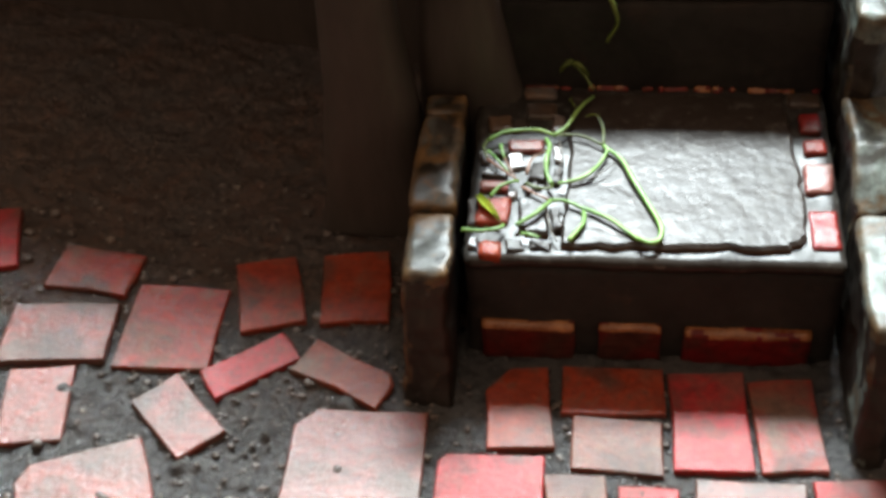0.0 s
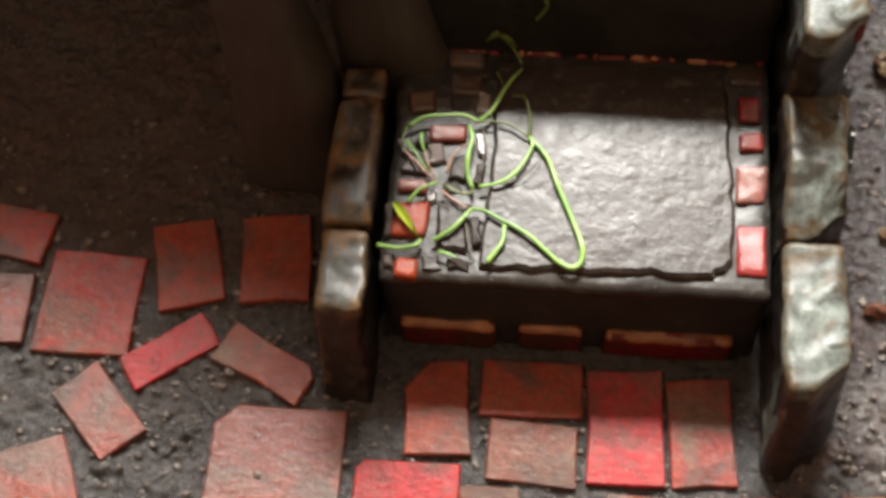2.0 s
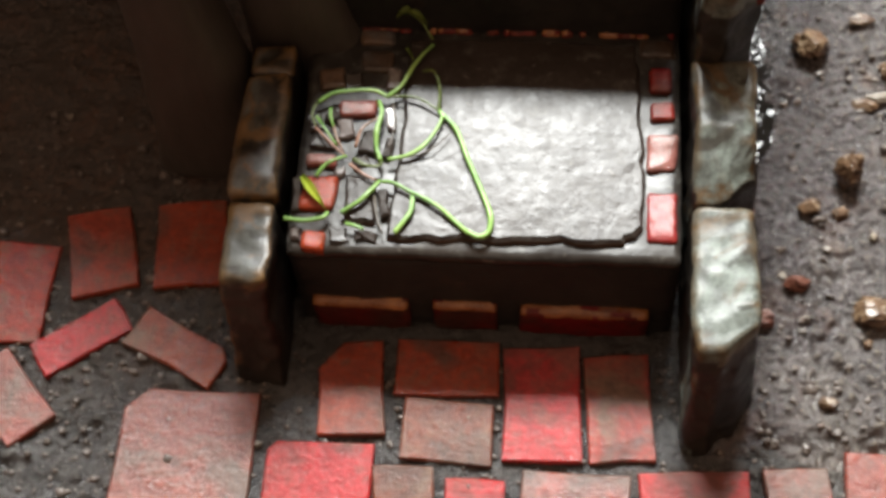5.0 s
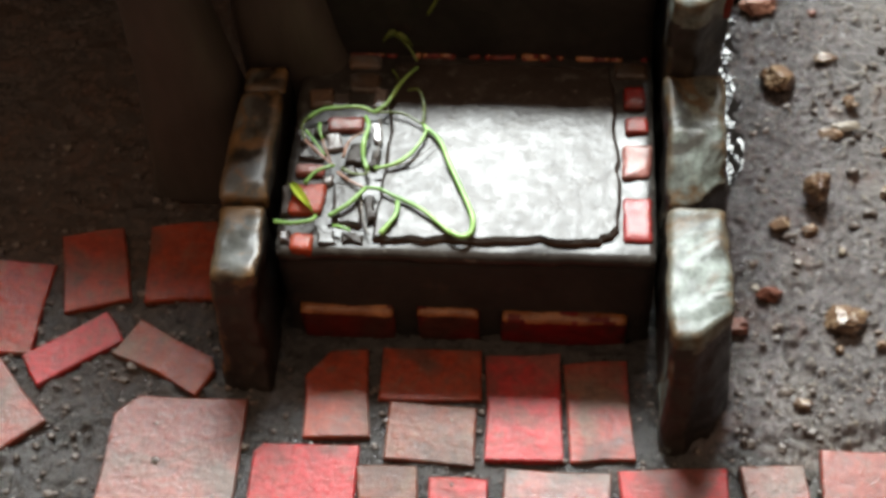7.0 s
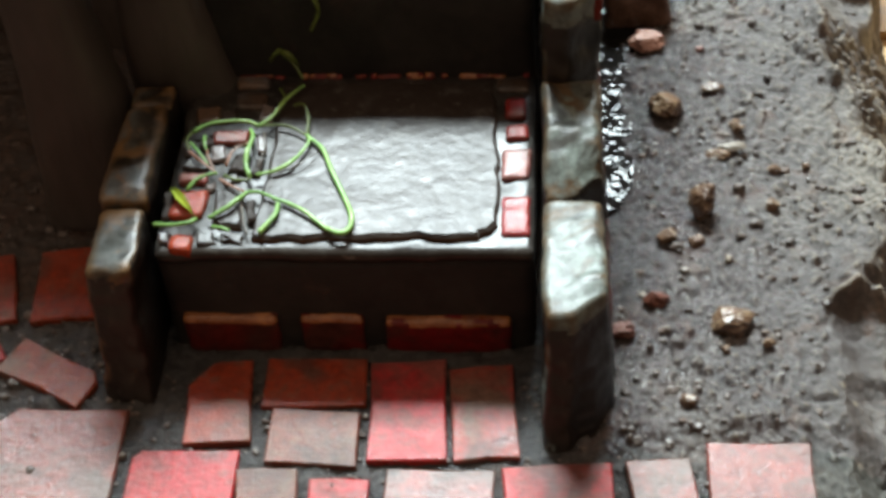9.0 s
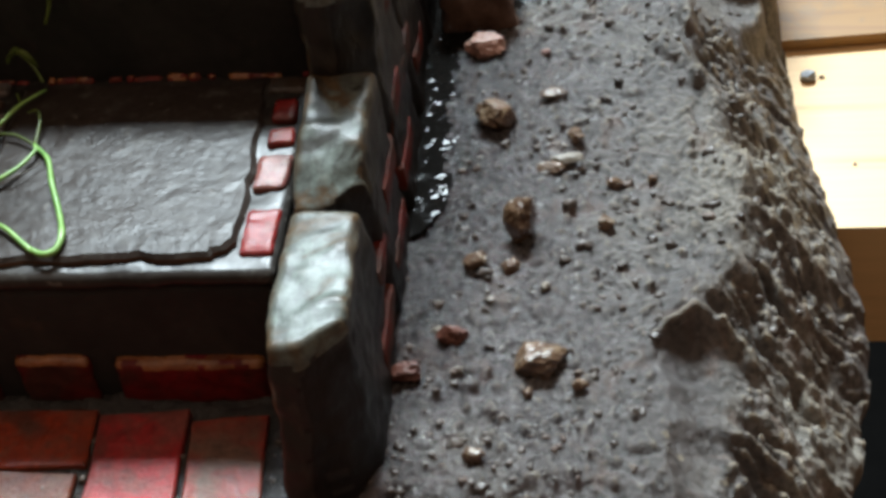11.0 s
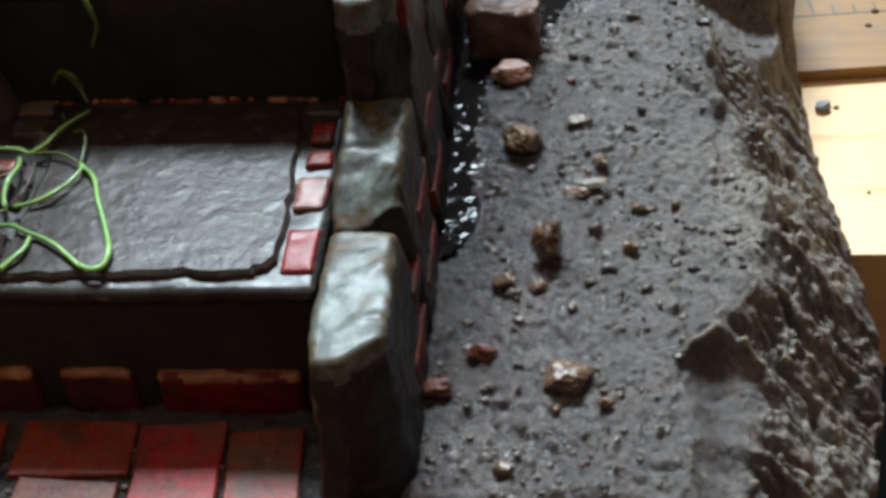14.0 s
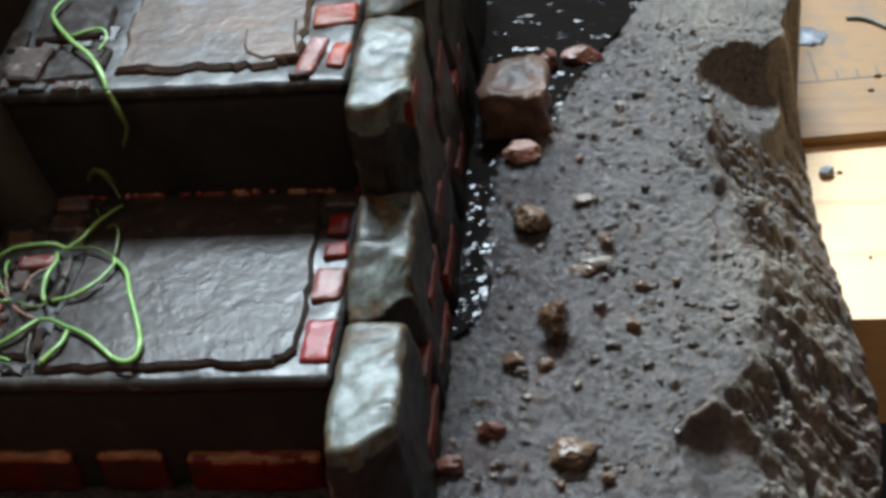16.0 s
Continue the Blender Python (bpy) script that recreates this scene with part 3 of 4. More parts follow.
def ground_sheet():
    west = list(np.arange(-14, -9, 0.25)) + list(np.arange(-9, -2.4, 0.04)) + list(np.arange(-2.4, 2.6, 0.07))
    east = np.concatenate([np.linspace(0, 0.6, 115), np.linspace(0.606, 1, 100)])
    ys = list(np.arange(-5.5, -3.2, 0.2)) + list(np.arange(-3.2, -1.7, 0.035)) + list(np.arange(-1.7, 8.2, 0.027)) + list(np.arange(8.2, 15.2, 0.15))
    verts, n = [], len(west) + len(east)
    for j, y in enumerate(ys):
        foot = along(FOOT, y) + 0.1 * noise.noise(Vector((5.0, y * 2.0, 0)))
        for i, x in enumerate(west + [2.6 + (foot - 2.6) * s for s in east]):
            edge = i in (0, n - 1) or j in (0, len(ys) - 1)
            verts.append((x, y, BASE if edge else ground_height(x, y)))
    faces = [(j * n + i, j * n + i + 1, (j + 1) * n + i + 1, (j + 1) * n + i) for j in range(len(ys) - 1) for i in range(n - 1)]
    return verts, faces


gv, gf = ground_sheet()
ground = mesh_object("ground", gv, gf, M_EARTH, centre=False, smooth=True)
ground.data.materials.append(M_YARD)
ground.data.materials.append(M_GROUT)


def soil(x, y):
    """Bare brown yard at the back, grey grout round the paving, damp earth beyond the stair wall."""
    if x >= 2.3 and y > -1.75 + 0.3 * noise.noise(Vector((x * 1.5, 2.0, 0))):
        return 0
    return 2 if y < 0.15 + 0.5 * noise.noise(Vector((x * 1.3, y * 1.3, 4.0))) else 1


ground.data.polygons.foreach_set("material_index", [soil(*gv[f[0]][:2]) for f in gf])
tagged(ground, "rough damp grey-brown modelled earth with a broken clay edge", "ground", kind="structure")


def pool():
    outline = [(2.7, 1.75), (3.0, 1.95), (3.25, 2.35), (3.33, 3.2), (3.3, 4.4), (3.5, 5.0), (3.9, 5.4), (4.05, 6.2), (4.4, 7.2), (5.3, 8.8), (6.0, 10.5), (2.7, 10.5)]
    top = [(x, y, 0.075) for x, y in outline]
    low = [(x, y, -0.2) for x, y in outline]
    n = len(outline)
    return top + low, [tuple(range(n)), tuple(reversed(range(n, 2 * n)))] + [(i, n + i, n + (i + 1) % n, (i + 1) % n) for i in range(n)]


tagged(mesh_object("water", *pool(), M_WATER), "dark still resin puddle beside the stair wall", "puddle", kind="structure")

# ---- the staircase ----
stairs = empty("staircase", 0, 0, 0, "model stone staircase with slate treads and low side walls", "staircase")


def stair_step(y0, y1, z0, z1, x0, x1, seed):
    """One step: a dark riser block with a mortar tread bed lapping over its front edge."""
    def lean(p):
        return Vector((p.x, p.y - (0.13 if p.y < y0 + 0.3 else 0.0) * min((z1 - p.z) / 1.4, 1.0), p.z))
    body = rounded_box(x0, x1, y0 + 0.05, y1, z0, z1 - 0.14, 0.14, 0.05, 0.03, 1.4, seed, lean)
    bed = rounded_box(x0, x1, y0, y1, z1 - 0.17, z1, 0.1, 0.05, 0.026, 2.2, seed + 3)
    ob = part("step", body, M_RISER, stairs, "dark stained riser", True)
    part("tread_bed", bed, M_MORTAR, ob, "grey mortar tread bed", True)
    return ob


step_a = stair_step(-0.19, 3.0, -0.05, 1.61, -2.29, 1.98, 1)
step_b = stair_step(2.86, 6.1, -0.05, 3.07, -2.29, 1.98, 2)
stair_step(6.0, 9.5, -0.05, 4.4, -2.29, 1.98, 3)


def front_slope(y_top, slope, out):
    """Lets the foot of a block run forward and outward, as a battered wall does."""
    def bend(p):
        k = 1 - min(max(p.z / 1.9, 0), 1)
        f = min(max((y_top + 0.5 - p.y) / 0.5, 0), 1)
        return Vector((p.x + out * k * (1 if (p.x > 0) == (out > 0) and abs(p.x) > 2.5 else 0), p.y - slope * k * f, p.z))
    return bend


def side_wall(x0, x1, out, blocks, seed, label, material, worn=0.0, nose=0.0):
    """Coping blocks end to end; worn rubs the outer front corner of each block back, nose rounds every second one down to its neighbour."""
    wall = empty("side_wall", (x0 + x1) / 2, 2, 0, "", "")
    wall.parent = stairs
    tagged(wall, label)
    for i, (y0, y1, top, slope) in enumerate(blocks):
        batter = front_slope(y0, slope, out)

        def bend(p, y0=y0, batter=batter, i=i):
            near = min(max((y0 + 0.6 - p.y) / 0.6, 0), 1)
            if nose and i % 2:
                p = Vector((p.x, p.y, p.z - nose * ease(y0 + 0.95, y0 - 0.1, p.y) ** 1.3 * ease(0.0, 2.0, p.z)))
            return batter(Vector((p.x, p.y + worn * near * ease(x0 + 0.25, x1, p.x), p.z)))
        shape = rounded_box(x0, x1, y0, y1, -0.1, top, 0.052, 0.085, 0.055, 1.3, seed + i, bend, 0.014)
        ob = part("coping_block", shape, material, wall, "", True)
        # the upright faces below the coping take the darker face material
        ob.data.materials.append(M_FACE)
        # east-facing sides get their shade as a near-black colour
        ob.data.materials.append(M_SIDE_SHADE)
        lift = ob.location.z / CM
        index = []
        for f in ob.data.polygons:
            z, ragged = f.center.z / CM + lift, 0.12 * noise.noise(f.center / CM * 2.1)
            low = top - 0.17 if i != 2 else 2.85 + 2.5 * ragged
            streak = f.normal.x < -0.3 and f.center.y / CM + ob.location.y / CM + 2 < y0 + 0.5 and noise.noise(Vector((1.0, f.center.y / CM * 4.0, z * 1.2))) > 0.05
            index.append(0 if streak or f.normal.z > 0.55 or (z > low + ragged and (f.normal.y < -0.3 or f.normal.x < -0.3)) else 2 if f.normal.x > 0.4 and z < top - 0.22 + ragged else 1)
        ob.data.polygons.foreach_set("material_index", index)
    return wall


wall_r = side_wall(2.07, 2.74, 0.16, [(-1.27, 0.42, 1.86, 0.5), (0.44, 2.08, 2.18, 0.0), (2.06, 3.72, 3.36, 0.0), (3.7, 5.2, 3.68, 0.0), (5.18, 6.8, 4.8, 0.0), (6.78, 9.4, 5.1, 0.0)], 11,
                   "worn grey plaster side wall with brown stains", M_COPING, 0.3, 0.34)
side_wall(-2.92, -2.4, -0.06, [(-0.68, 0.28, 1.9, 0.45), (0.3, 1.9, 1.96, 0.0), (1.92, 2.35, 1.9, 0.0)], 31,
                   "narrow stained plaster side wall with a notch", M_OCHRE)


M_RUST = surface("rust_edge", (0.09, 0.04, 0.02), (0.2, 0.1, 0.055), (0.05, 0.03, 0.02), 1.6, 8, 0.5, 0.3)


def add_brick(parent, cx, cy, w, d, z0, z1, turn=0.0, material=None, seed=0, chip=None, label="", name="brick", tilt=(0, 0), bevel=0.035, rough=0.02, wavy=0):
    ob = part(name, tile(cx, cy, w, d, z0, z1, turn, bevel, rough, seed, chip, tilt, wavy), material or M_BRICK, parent, label)
    if wavy:
        ob.data.materials.append(M_RUST)
        n = (len(ob.data.polygons) - 2) // 2
        ob.data.polygons.foreach_set("material_index", [1 if 2 <= k < 2 + n else 0 for k in range(2 + 2 * n)])
    return ob


# bricks at the foot of the first riser and of the second: dry-brushed edges, glints painted pale
def foot_brick(parent, x, y, w, d, z1, seed, z0=0.0):
    fine = min(0.07, w / 2.5)
    shape = rounded_box(x - w / 2, x + w / 2, y - d / 2, y + d / 2, z0, z1, fine, 0.03, 0.022, 2.7, seed, None, 0.012)
    ob = part("brick", shape, M_MAROON, parent, "dark red brick with a pale brushed upper edge and painted glints", True)
    ob.data.materials.append(M_EDGE)
    index = []
    for f in ob.data.polygons:
        c = f.center / CM
        edge_glint = c.z > z1 - z0 - 0.04 and (0.25 if parent is step_a else -0.16) + 0.9 * noise.noise(Vector((c.x * 4.0 + seed * 1.37, c.y * 9.0, seed))) > 0
        index.append(1 if edge_glint and c.y < d / 2 - 0.05 else 0)
    ob.data.polygons.foreach_set("material_index", index)


foot_brick(step_a, -1.56, -0.16, 1.1, 0.36, 0.62, 1)
foot_brick(step_a, -0.38, -0.15, 0.74, 0.36, 0.62, 2)
foot_brick(step_a, 0.98, -0.17, 1.46, 0.36, 0.58, 3)
for i in range(17):
    x = -1.9 + 0.23 * i
    foot_brick(step_b, x + 0.05 * ((i * 5) % 3), 2.8, 0.08 + 0.07 * ((i * 7) % 4), 0.14, 1.655 + 0.012 * ((i * 3) % 3), 20 + i, 1.5)

def set_brick(parent, x, y, w, d, z1, turn, material, seed, skew=0.0, tilt=0.0):
    """A small painted brick with softened edges, bedded in the mortar; skew leans its outline, tilt its top."""
    co, si = math.cos(radians(turn)), math.sin(radians(turn))

    def bend(p):
        u, v = p.x + skew * p.y, p.y
        return Vector((x + u * co - v * si, y + u * si + v * co, p.z + tilt * p.y))
    shape = rounded_box(-w / 2, w / 2, -d / 2, d / 2, z1 - 0.16, z1, 0.04, 0.045, 0.022, 3.0, seed, bend, 0.006)
    return part("brick", shape, material, parent, "", True)


# treads: slate slabs and painted bricks bedded in the mortar
add_brick(step_a, 0.2, 1.34, 2.7, 2.66, 1.5, 1.668, 0.5, M_SLATE, 5, (1, 0.2), "large dark slate slab", "slab", (0, -0.022), 0.05, 0.06, 7)
add_brick(step_a, -1.53, 0.46, 0.33, 0.6, 1.5, 1.68, 2, M_SLATE, 6, (0, 0.1), "small slate piece", "slab", (0, 0), 0.05, 0.03, 3)
set_brick(step_a, -1.5, 2.3, 0.36, 0.3, 1.66, 3, M_STONE, 8)
set_brick(step_a, -1.52, 2.66, 0.4, 0.2, 1.66, 2, M_STONE, 18)
set_brick(step_a, -2.0, 2.05, 0.3, 0.3, 1.67, 8, M_STONE, 19)
set_brick(step_a, -1.65, 1.64, 0.43, 0.22, 1.69, 2, M_GREYED, 9)
set_brick(step_a, -2.0, 0.95, 0.34, 0.16, 1.69, 0, M_PINK, 10)
set_brick(step_a, -1.99, 0.52, 0.4, 0.44, 1.69, 4, M_ORANGE, 11, 0.12)
set_brick(step_a, -1.99, -0.06, 0.28, 0.24, 1.67, 1, M_ORANGE, 12)
set_brick(step_a, 1.76, 0.36, 0.33, 0.62, 1.66, 0, M_GLOSSY, 13)
set_brick(step_a, 1.76, 1.17, 0.33, 0.46, 1.68, 3, M_PINK, 14, 0.12, 0.06)
set_brick(step_a, 1.77, 1.71, 0.27, 0.24, 1.68, 2, M_BRICK, 15)
set_brick(step_a, 1.75, 2.13, 0.26, 0.36, 1.69, 0, M_GLOSSY, 16)
set_brick(step_a, 1.72, 2.58, 0.42, 0.26, 1.66, 0, M_STONE, 17)
for i, (x, y, w, d, turn) in enumerate([(-1.98, 1.2, 0.3, 0.2, -12), (-1.77, 1.37, 0.18, 0.26, 8), (-1.5, 1.2, 0.2, 0.3, -6), (-1.56, 0.94, 0.2, 0.14, 14), (-1.78, 0.8, 0.14, 0.12, 20), (-2.22, 0.5, 0.1, 0.42, 3),
                                       (-2.13, 1.45, 0.18, 0.24, 15), (-1.27, 2.05, 0.16, 0.3, -4), (-1.95, 1.52, 0.16, 0.14, 30), (-1.74, 2.02, 0.22, 0.22, 10), (-1.27, 1.52, 0.12, 0.3, 4), (-1.26, 1.12, 0.11, 0.26, -8),
                                       (-1.72, 0.0, 0.2, 0.18, 6), (-2.2, 0.02, 0.1, 0.16, 0), (-1.26, 0.42, 0.1, 0.34, 6), (-1.42, 0.02, 0.24, 0.12, -3)]):
    add_brick(step_a, x, y, w, d, 1.5, 1.66 + 0.014 * (i % 3), turn, (M_SLATE, M_PALE, M_SLATE)[i % 3], 200 + i, None, "small glossy bedded stone", "cobble", (0.1 * (i % 3 - 1), 0.08 * (i % 2)), 0.03, 0.025)
for i, (x, y, w, d, turn) in enumerate([(-1.66, 3.0, 0.3, 0.14, 4), (-1.28, 2.98, 0.26, 0.14, -5), (-0.98, 3.45, 0.18, 0.34, 6), (-1.0, 4.0, 0.2, 0.3, -4), (-2.1, 3.05, 0.26, 0.18, 8), (-2.12, 3.9, 0.24, 0.4, 3), (-1.68, 3.75, 0.26, 0.2, -10),
                                       (-1.05, 2.98, 0.16, 0.12, 0), (1.42, 2.98, 0.24, 0.08, 0), (-1.3, 3.78, 0.24, 0.18, 15)]):
    add_brick(step_b, x, y, w, d, 2.96, 3.11 + 0.015 * (i % 3), turn, (M_SLATE, M_PALE, M_SLATE)[i % 3], 220 + i, None, "small glossy bedded stone", "cobble", (0.1 * (i % 3 - 1), 0.08 * (i % 2)), 0.03, 0.025)
add_brick(step_b, 0.28, 4.48, 2.1, 2.64, 2.96, 3.15, 1, M_STONE, 40, (1, 0.22), "brown flagstone slab", "slab", (0, 0), 0.06, 0.1, 7)
add_brick(step_b, 1.0, 3.6, 0.6, 0.72, 3.0, 3.175, 12, M_STONE, 39, (0, 0.2), "small pinkish flagstone piece", "slab", (0, 0), 0.04, 0.05)
add_brick(step_b, -1.3, 3.4, 0.66, 0.56, 2.96, 3.12, 8, M_SLATE, 41, (3, 0.2), "broken slate piece", "slab", wavy=3)
add_brick(step_b, -1.85, 3.38, 0.46, 0.62, 2.96, 3.18, -5, M_PALE, 42, (0, 0.15), "pale glossy stone piece", "slab", wavy=3)
add_brick(step_b, -1.5, 4.3, 0.9, 0.8, 2.96, 3.15, 5, M_SLATE, 43, (2, 0.2), "broken slate piece", "slab", wavy=3)
set_brick(step_b, 1.5, 3.36, 0.24, 0.72, 3.13, -9, M_PINK, 44)
set_brick(step_b, 1.8, 3.38, 0.22, 0.5, 3.11, -6, M_ORANGE, 45)
set_brick(step_b, 1.66, 4.18, 0.52, 0.44, 3.12, 6, M_ORANGE, 46)
set_brick(step_b, 1.58, 4.85, 0.5, 0.6, 3.11, 0, M_BRICK, 47)


# bricks showing through the outer face of the side wall
M_DULL = brick_paint("dull_wall_brick", [(0.15, 0.014, 0.009), (0.11, 0.02, 0.012)], (0.06, 0.03, 0.02), 0.45, 0.5, 0.08)


def face_brick(y, z, length, height, material, seed):
    shape = rounded_box(2.6, 2.755 + 0.16 * (1 - min(z / 1.9, 1)), y - length / 2, y + length / 2, z - height / 2, z + height / 2, 0.12, 0.05, 0.02, 3, seed)
    part("brick", shape, material, wall_r)


for i, (y, z, n, paint) in enumerate([(0.25, 0.42, 0.9, M_DULL), (0.7, 0.95, 0.8, M_DULL), (1.5, 0.4, 1.0, M_DULL), (1.75, 1.1, 0.9, M_DULL), (2.75, 0.5, 0.9, M_DULL),
                                      (2.75, 1.25, 0.8, M_DULL), (3.75, 1.1, 0.9, M_DULL), (2.65, 3.0, 0.7, M_DULL), (3.3, 2.2, 0.9, M_DULL), (4.6, 0.6, 0.9, M_DULL), (4.5, 2.0, 0.9, M_DULL), (5.6, 1.2, 1.0, M_DULL)]):
    face_brick(y, z, n, 0.36, paint, 60 + i)

# ---- the pillar and the dark building, with an unseen upper part added to shade the yard ----
def pillar_shape(left, right, yc, deep, flare, seed):
    """A post whose foot spreads out; left and right give its sides at the foot and high up."""
    rings, verts, faces, n = 30, [], [], 16
    for k in range(rings + 1):
        z = -0.1 + 5.2 * k / rings
        f = math.exp(-max(z, 0) / flare)
        lo, hi = left[1] + (left[0] - left[1]) * f, right[1] + (right[0] - right[1]) * f
        for i in range(n):
            a = 2 * math.pi * i / n
            x = math.copysign(abs(math.cos(a)) ** 0.5, math.cos(a)) * (hi - lo) / 2
            y = math.copysign(abs(math.sin(a)) ** 0.5, math.sin(a)) * deep * (1 + 0.3 * f)
            p = Vector(((lo + hi) / 2 + x, yc + y, z))
            verts.append(tuple(p + wobble(p, 1.1, seed) * 0.05))
    for k in range(rings):
        faces += [(k * n + i, k * n + (i + 1) % n, (k + 1) * n + (i + 1) % n, (k + 1) * n + i) for i in range(n)]
    faces += [tuple(reversed(range(n))), tuple(range(rings * n, (rings + 1) * n))]
    return verts, faces


tagged(mesh_object("pillar", *pillar_shape((-4.42, -3.95), (-2.8, -3.3), 2.15, 0.42, 2.4, 5), M_TIMBER, smooth=True), "dark flared timber pillar standing on the earth yard", "pillar", "pillars of the dark building")
tagged(mesh_object("pillar", *pillar_shape((-3.2, -3.0), (-0.9, -2.2), 2.95, 0.5, 1.5, 6), M_TIMBER, smooth=True), "dark flared timber pillar against the stair side", "pillar", "pillars of the dark building")
def set_back(p):
    """Slants the edge of the cast shadow: the building's front draws back and its eaves sink towards the west."""
    back = max(-3.8 - p.x, -0.8)
    return Vector((p.x, p.y + 0.24 * back, p.z - (0.08 * max(back, 0.0) if p.z > 7.0 else 0.03 * max(back, 0.0))))


# wall height and width set by the shade wanted on the yard
tagged(mesh_object("building_wall", *rounded_box(-14, -2.32, 5.2, 6.0, -0.1, 6.61, 0.8, 0.05, 0.04, bend=set_back), M_TIMBER), "dark unlit building wall behind the yard", "wall", kind="structure")

# out-of-view mass added above the wall to throw shade on the yard
tagged(mesh_object("upper_floor", *rounded_box(-14, -2.7, 5.15, 9.0, 6.6, 8.7, 0.7, 0.06, 0.05, bend=set_back), M_TIMBER), "unseen block added on the building wall to shade the yard", "upper floor", kind="structure")

# ---- the creeper on the treads ----
vine = empty("vine", -1.2, 1.2, 1.7, "bright green trailing creeper lying over the slate tread", "vine")


def stem(points, radius=0.045, lift=0.0, material=None, label="", taper=0.4, z=1.715):
    n = len(points)
    line = [(x, y, z + 0.5 * lift * math.sin(math.pi * i / max(n - 1, 1)) + 0.008 * ((i * 7) % 3) + 0.01 * (1.34 - y) * ease(-1.4, -1.0, x)) for i, (x, y) in enumerate(points)]
    return part("stem", tube(line, radius * 0.46, taper), material or M_VINE, vine, label, True)


# the long runner and its loop over the slab
stem([(-2.11, 1.67), (-1.95, 1.78), (-1.69, 1.82), (-1.48, 1.84), (-1.33, 1.77)], 0.05, 0.05, taper=0.0)
stem([(-1.33, 1.78), (-1.0, 1.76), (-0.73, 1.6)], 0.036, 0.03, M_OLIVE, "thin olive runner", taper=0.1)
stem([(-0.73, 1.6), (-0.52, 1.36), (-0.38, 1.0), (-0.23, 0.66), (-0.12, 0.39), (-0.07, 0.21), (-0.09, 0.06), (-0.19, 0.0), (-0.32, 0.06)], 0.058, 0.04, taper=-0.25)
stem([(-0.32, 0.06), (-0.48, 0.2), (-0.64, 0.34), (-0.84, 0.47), (-0.96, 0.52), (-1.16, 0.63), (-1.32, 0.66)], 0.06, 0.03, taper=0.25)
# shoots towards the upper riser
stem([(-1.33, 1.77), (-1.18, 1.9), (-1.07, 2.14), (-0.97, 2.35), (-0.86, 2.51)], 0.062, 0.08, taper=0.45)
stem([(-1.16, 2.46), (-1.07, 2.29)], 0.034, 0.02, M_OLIVE, "thin olive runner")
stem([(-0.73, 1.6), (-0.74, 1.89), (-0.82, 2.1), (-0.95, 2.14)], 0.044, 0.1, M_OLIVE, "thin olive runner")
# the knot of shoots on the broken corner
stem([(-1.42, 1.71), (-1.37, 1.54), (-1.4, 1.3), (-1.39, 1.09), (-1.33, 0.92)], 0.056, 0.06, taper=-0.15)
stem([(-1.25, 0.94), (-1.03, 0.99), (-0.88, 1.09), (-0.77, 1.27), (-0.69, 1.48), (-0.72, 1.6)], 0.058, 0.05, taper=0.35)
stem([(-1.32, 0.66), (-1.4, 0.53), (-1.51, 0.39), (-1.71, 0.25)], 0.055, 0.04, taper=-0.2)
stem([(-0.94, 0.5), (-0.94, 0.3), (-1.0, 0.16), (-1.1, 0.02)], 0.05, 0.02, taper=-0.4)
stem([(-1.64, 0.12), (-1.54, 0.09), (-1.44, 0.05)], 0.05, 0.02, taper=0.2)
stem([(-2.32, 0.16), (-2.1, 0.13), (-1.9, 0.17), (-1.85, 0.25)], 0.06, 0.03, taper=0.2)
stem([(-2.03, 0.7), (-1.93, 0.84), (-1.79, 0.92), (-1.72, 0.97)], 0.056, 0.05, taper=0.3)
stem([(-2.11, 1.48), (-1.99, 1.3), (-1.84, 1.1)], 0.046, 0.07)
stem([(-1.96, 1.59), (-1.94, 1.46), (-1.9, 1.34)], 0.044, 0.04)
stem([(-2.13, 1.66), (-2.16, 1.5), (-2.1, 1.34)], 0.04, 0.04, M_OLIVE, "thin olive runner")
stem([(-1.63, 0.93), (-1.49, 0.85), (-1.35, 0.84), (-1.31, 0.92)], 0.05, 0.02, M_OLIVE, "thin olive runner")
# bare pinkish roots that meet under the knot
stem([(-2.11, 1.34), (-1.89, 1.1), (-1.73, 0.97)], 0.04, 0.06, M_ROOT, "pinkish bare root")
stem([(-1.9, 1.36), (-1.85, 1.2), (-1.76, 1.02)], 0.04, 0.05, M_ROOT, "pinkish bare root")
stem([(-1.63, 1.09), (-1.57, 1.31), (-1.41, 1.48)], 0.042, 0.07, M_ROOT, "pinkish bare root")
stem([(-1.67, 0.87), (-1.51, 0.74), (-1.35, 0.66)], 0.04, 0.03, M_ROOT, "pinkish bare root")
stem([(-1.0, 0.97), (-0.82, 1.05), (-0.7, 1.15), (-0.58, 1.32)], 0.02, 0.04, M_TWIG, "dry grey tendril")
stem([(-1.37, 0.51), (-1.31, 0.21), (-1.23, 0.02)], 0.036, 0.0, M_TWIG, "dry grey tendril", z=1.68)
stem([(-1.26, 1.7), (-1.22, 1.4), (-1.26, 1.1)], 0.03, 0.0, M_TWIG, "dry grey tendril", z=1.68)
part("leaf", leaf(-2.18, 0.67, 1.74, 0.48, 0.11, -52, 0.03), M_LEAF, vine, "yellow-green leaf")
part("leaf", leaf(-1.12, 2.72, 2.05, 0.17, 0.1, 175), M_OLIVE, vine)
part("leaf", leaf(-1.12, 2.7, 2.05, 0.2, 0.07, -12), M_OLIVE, vine)
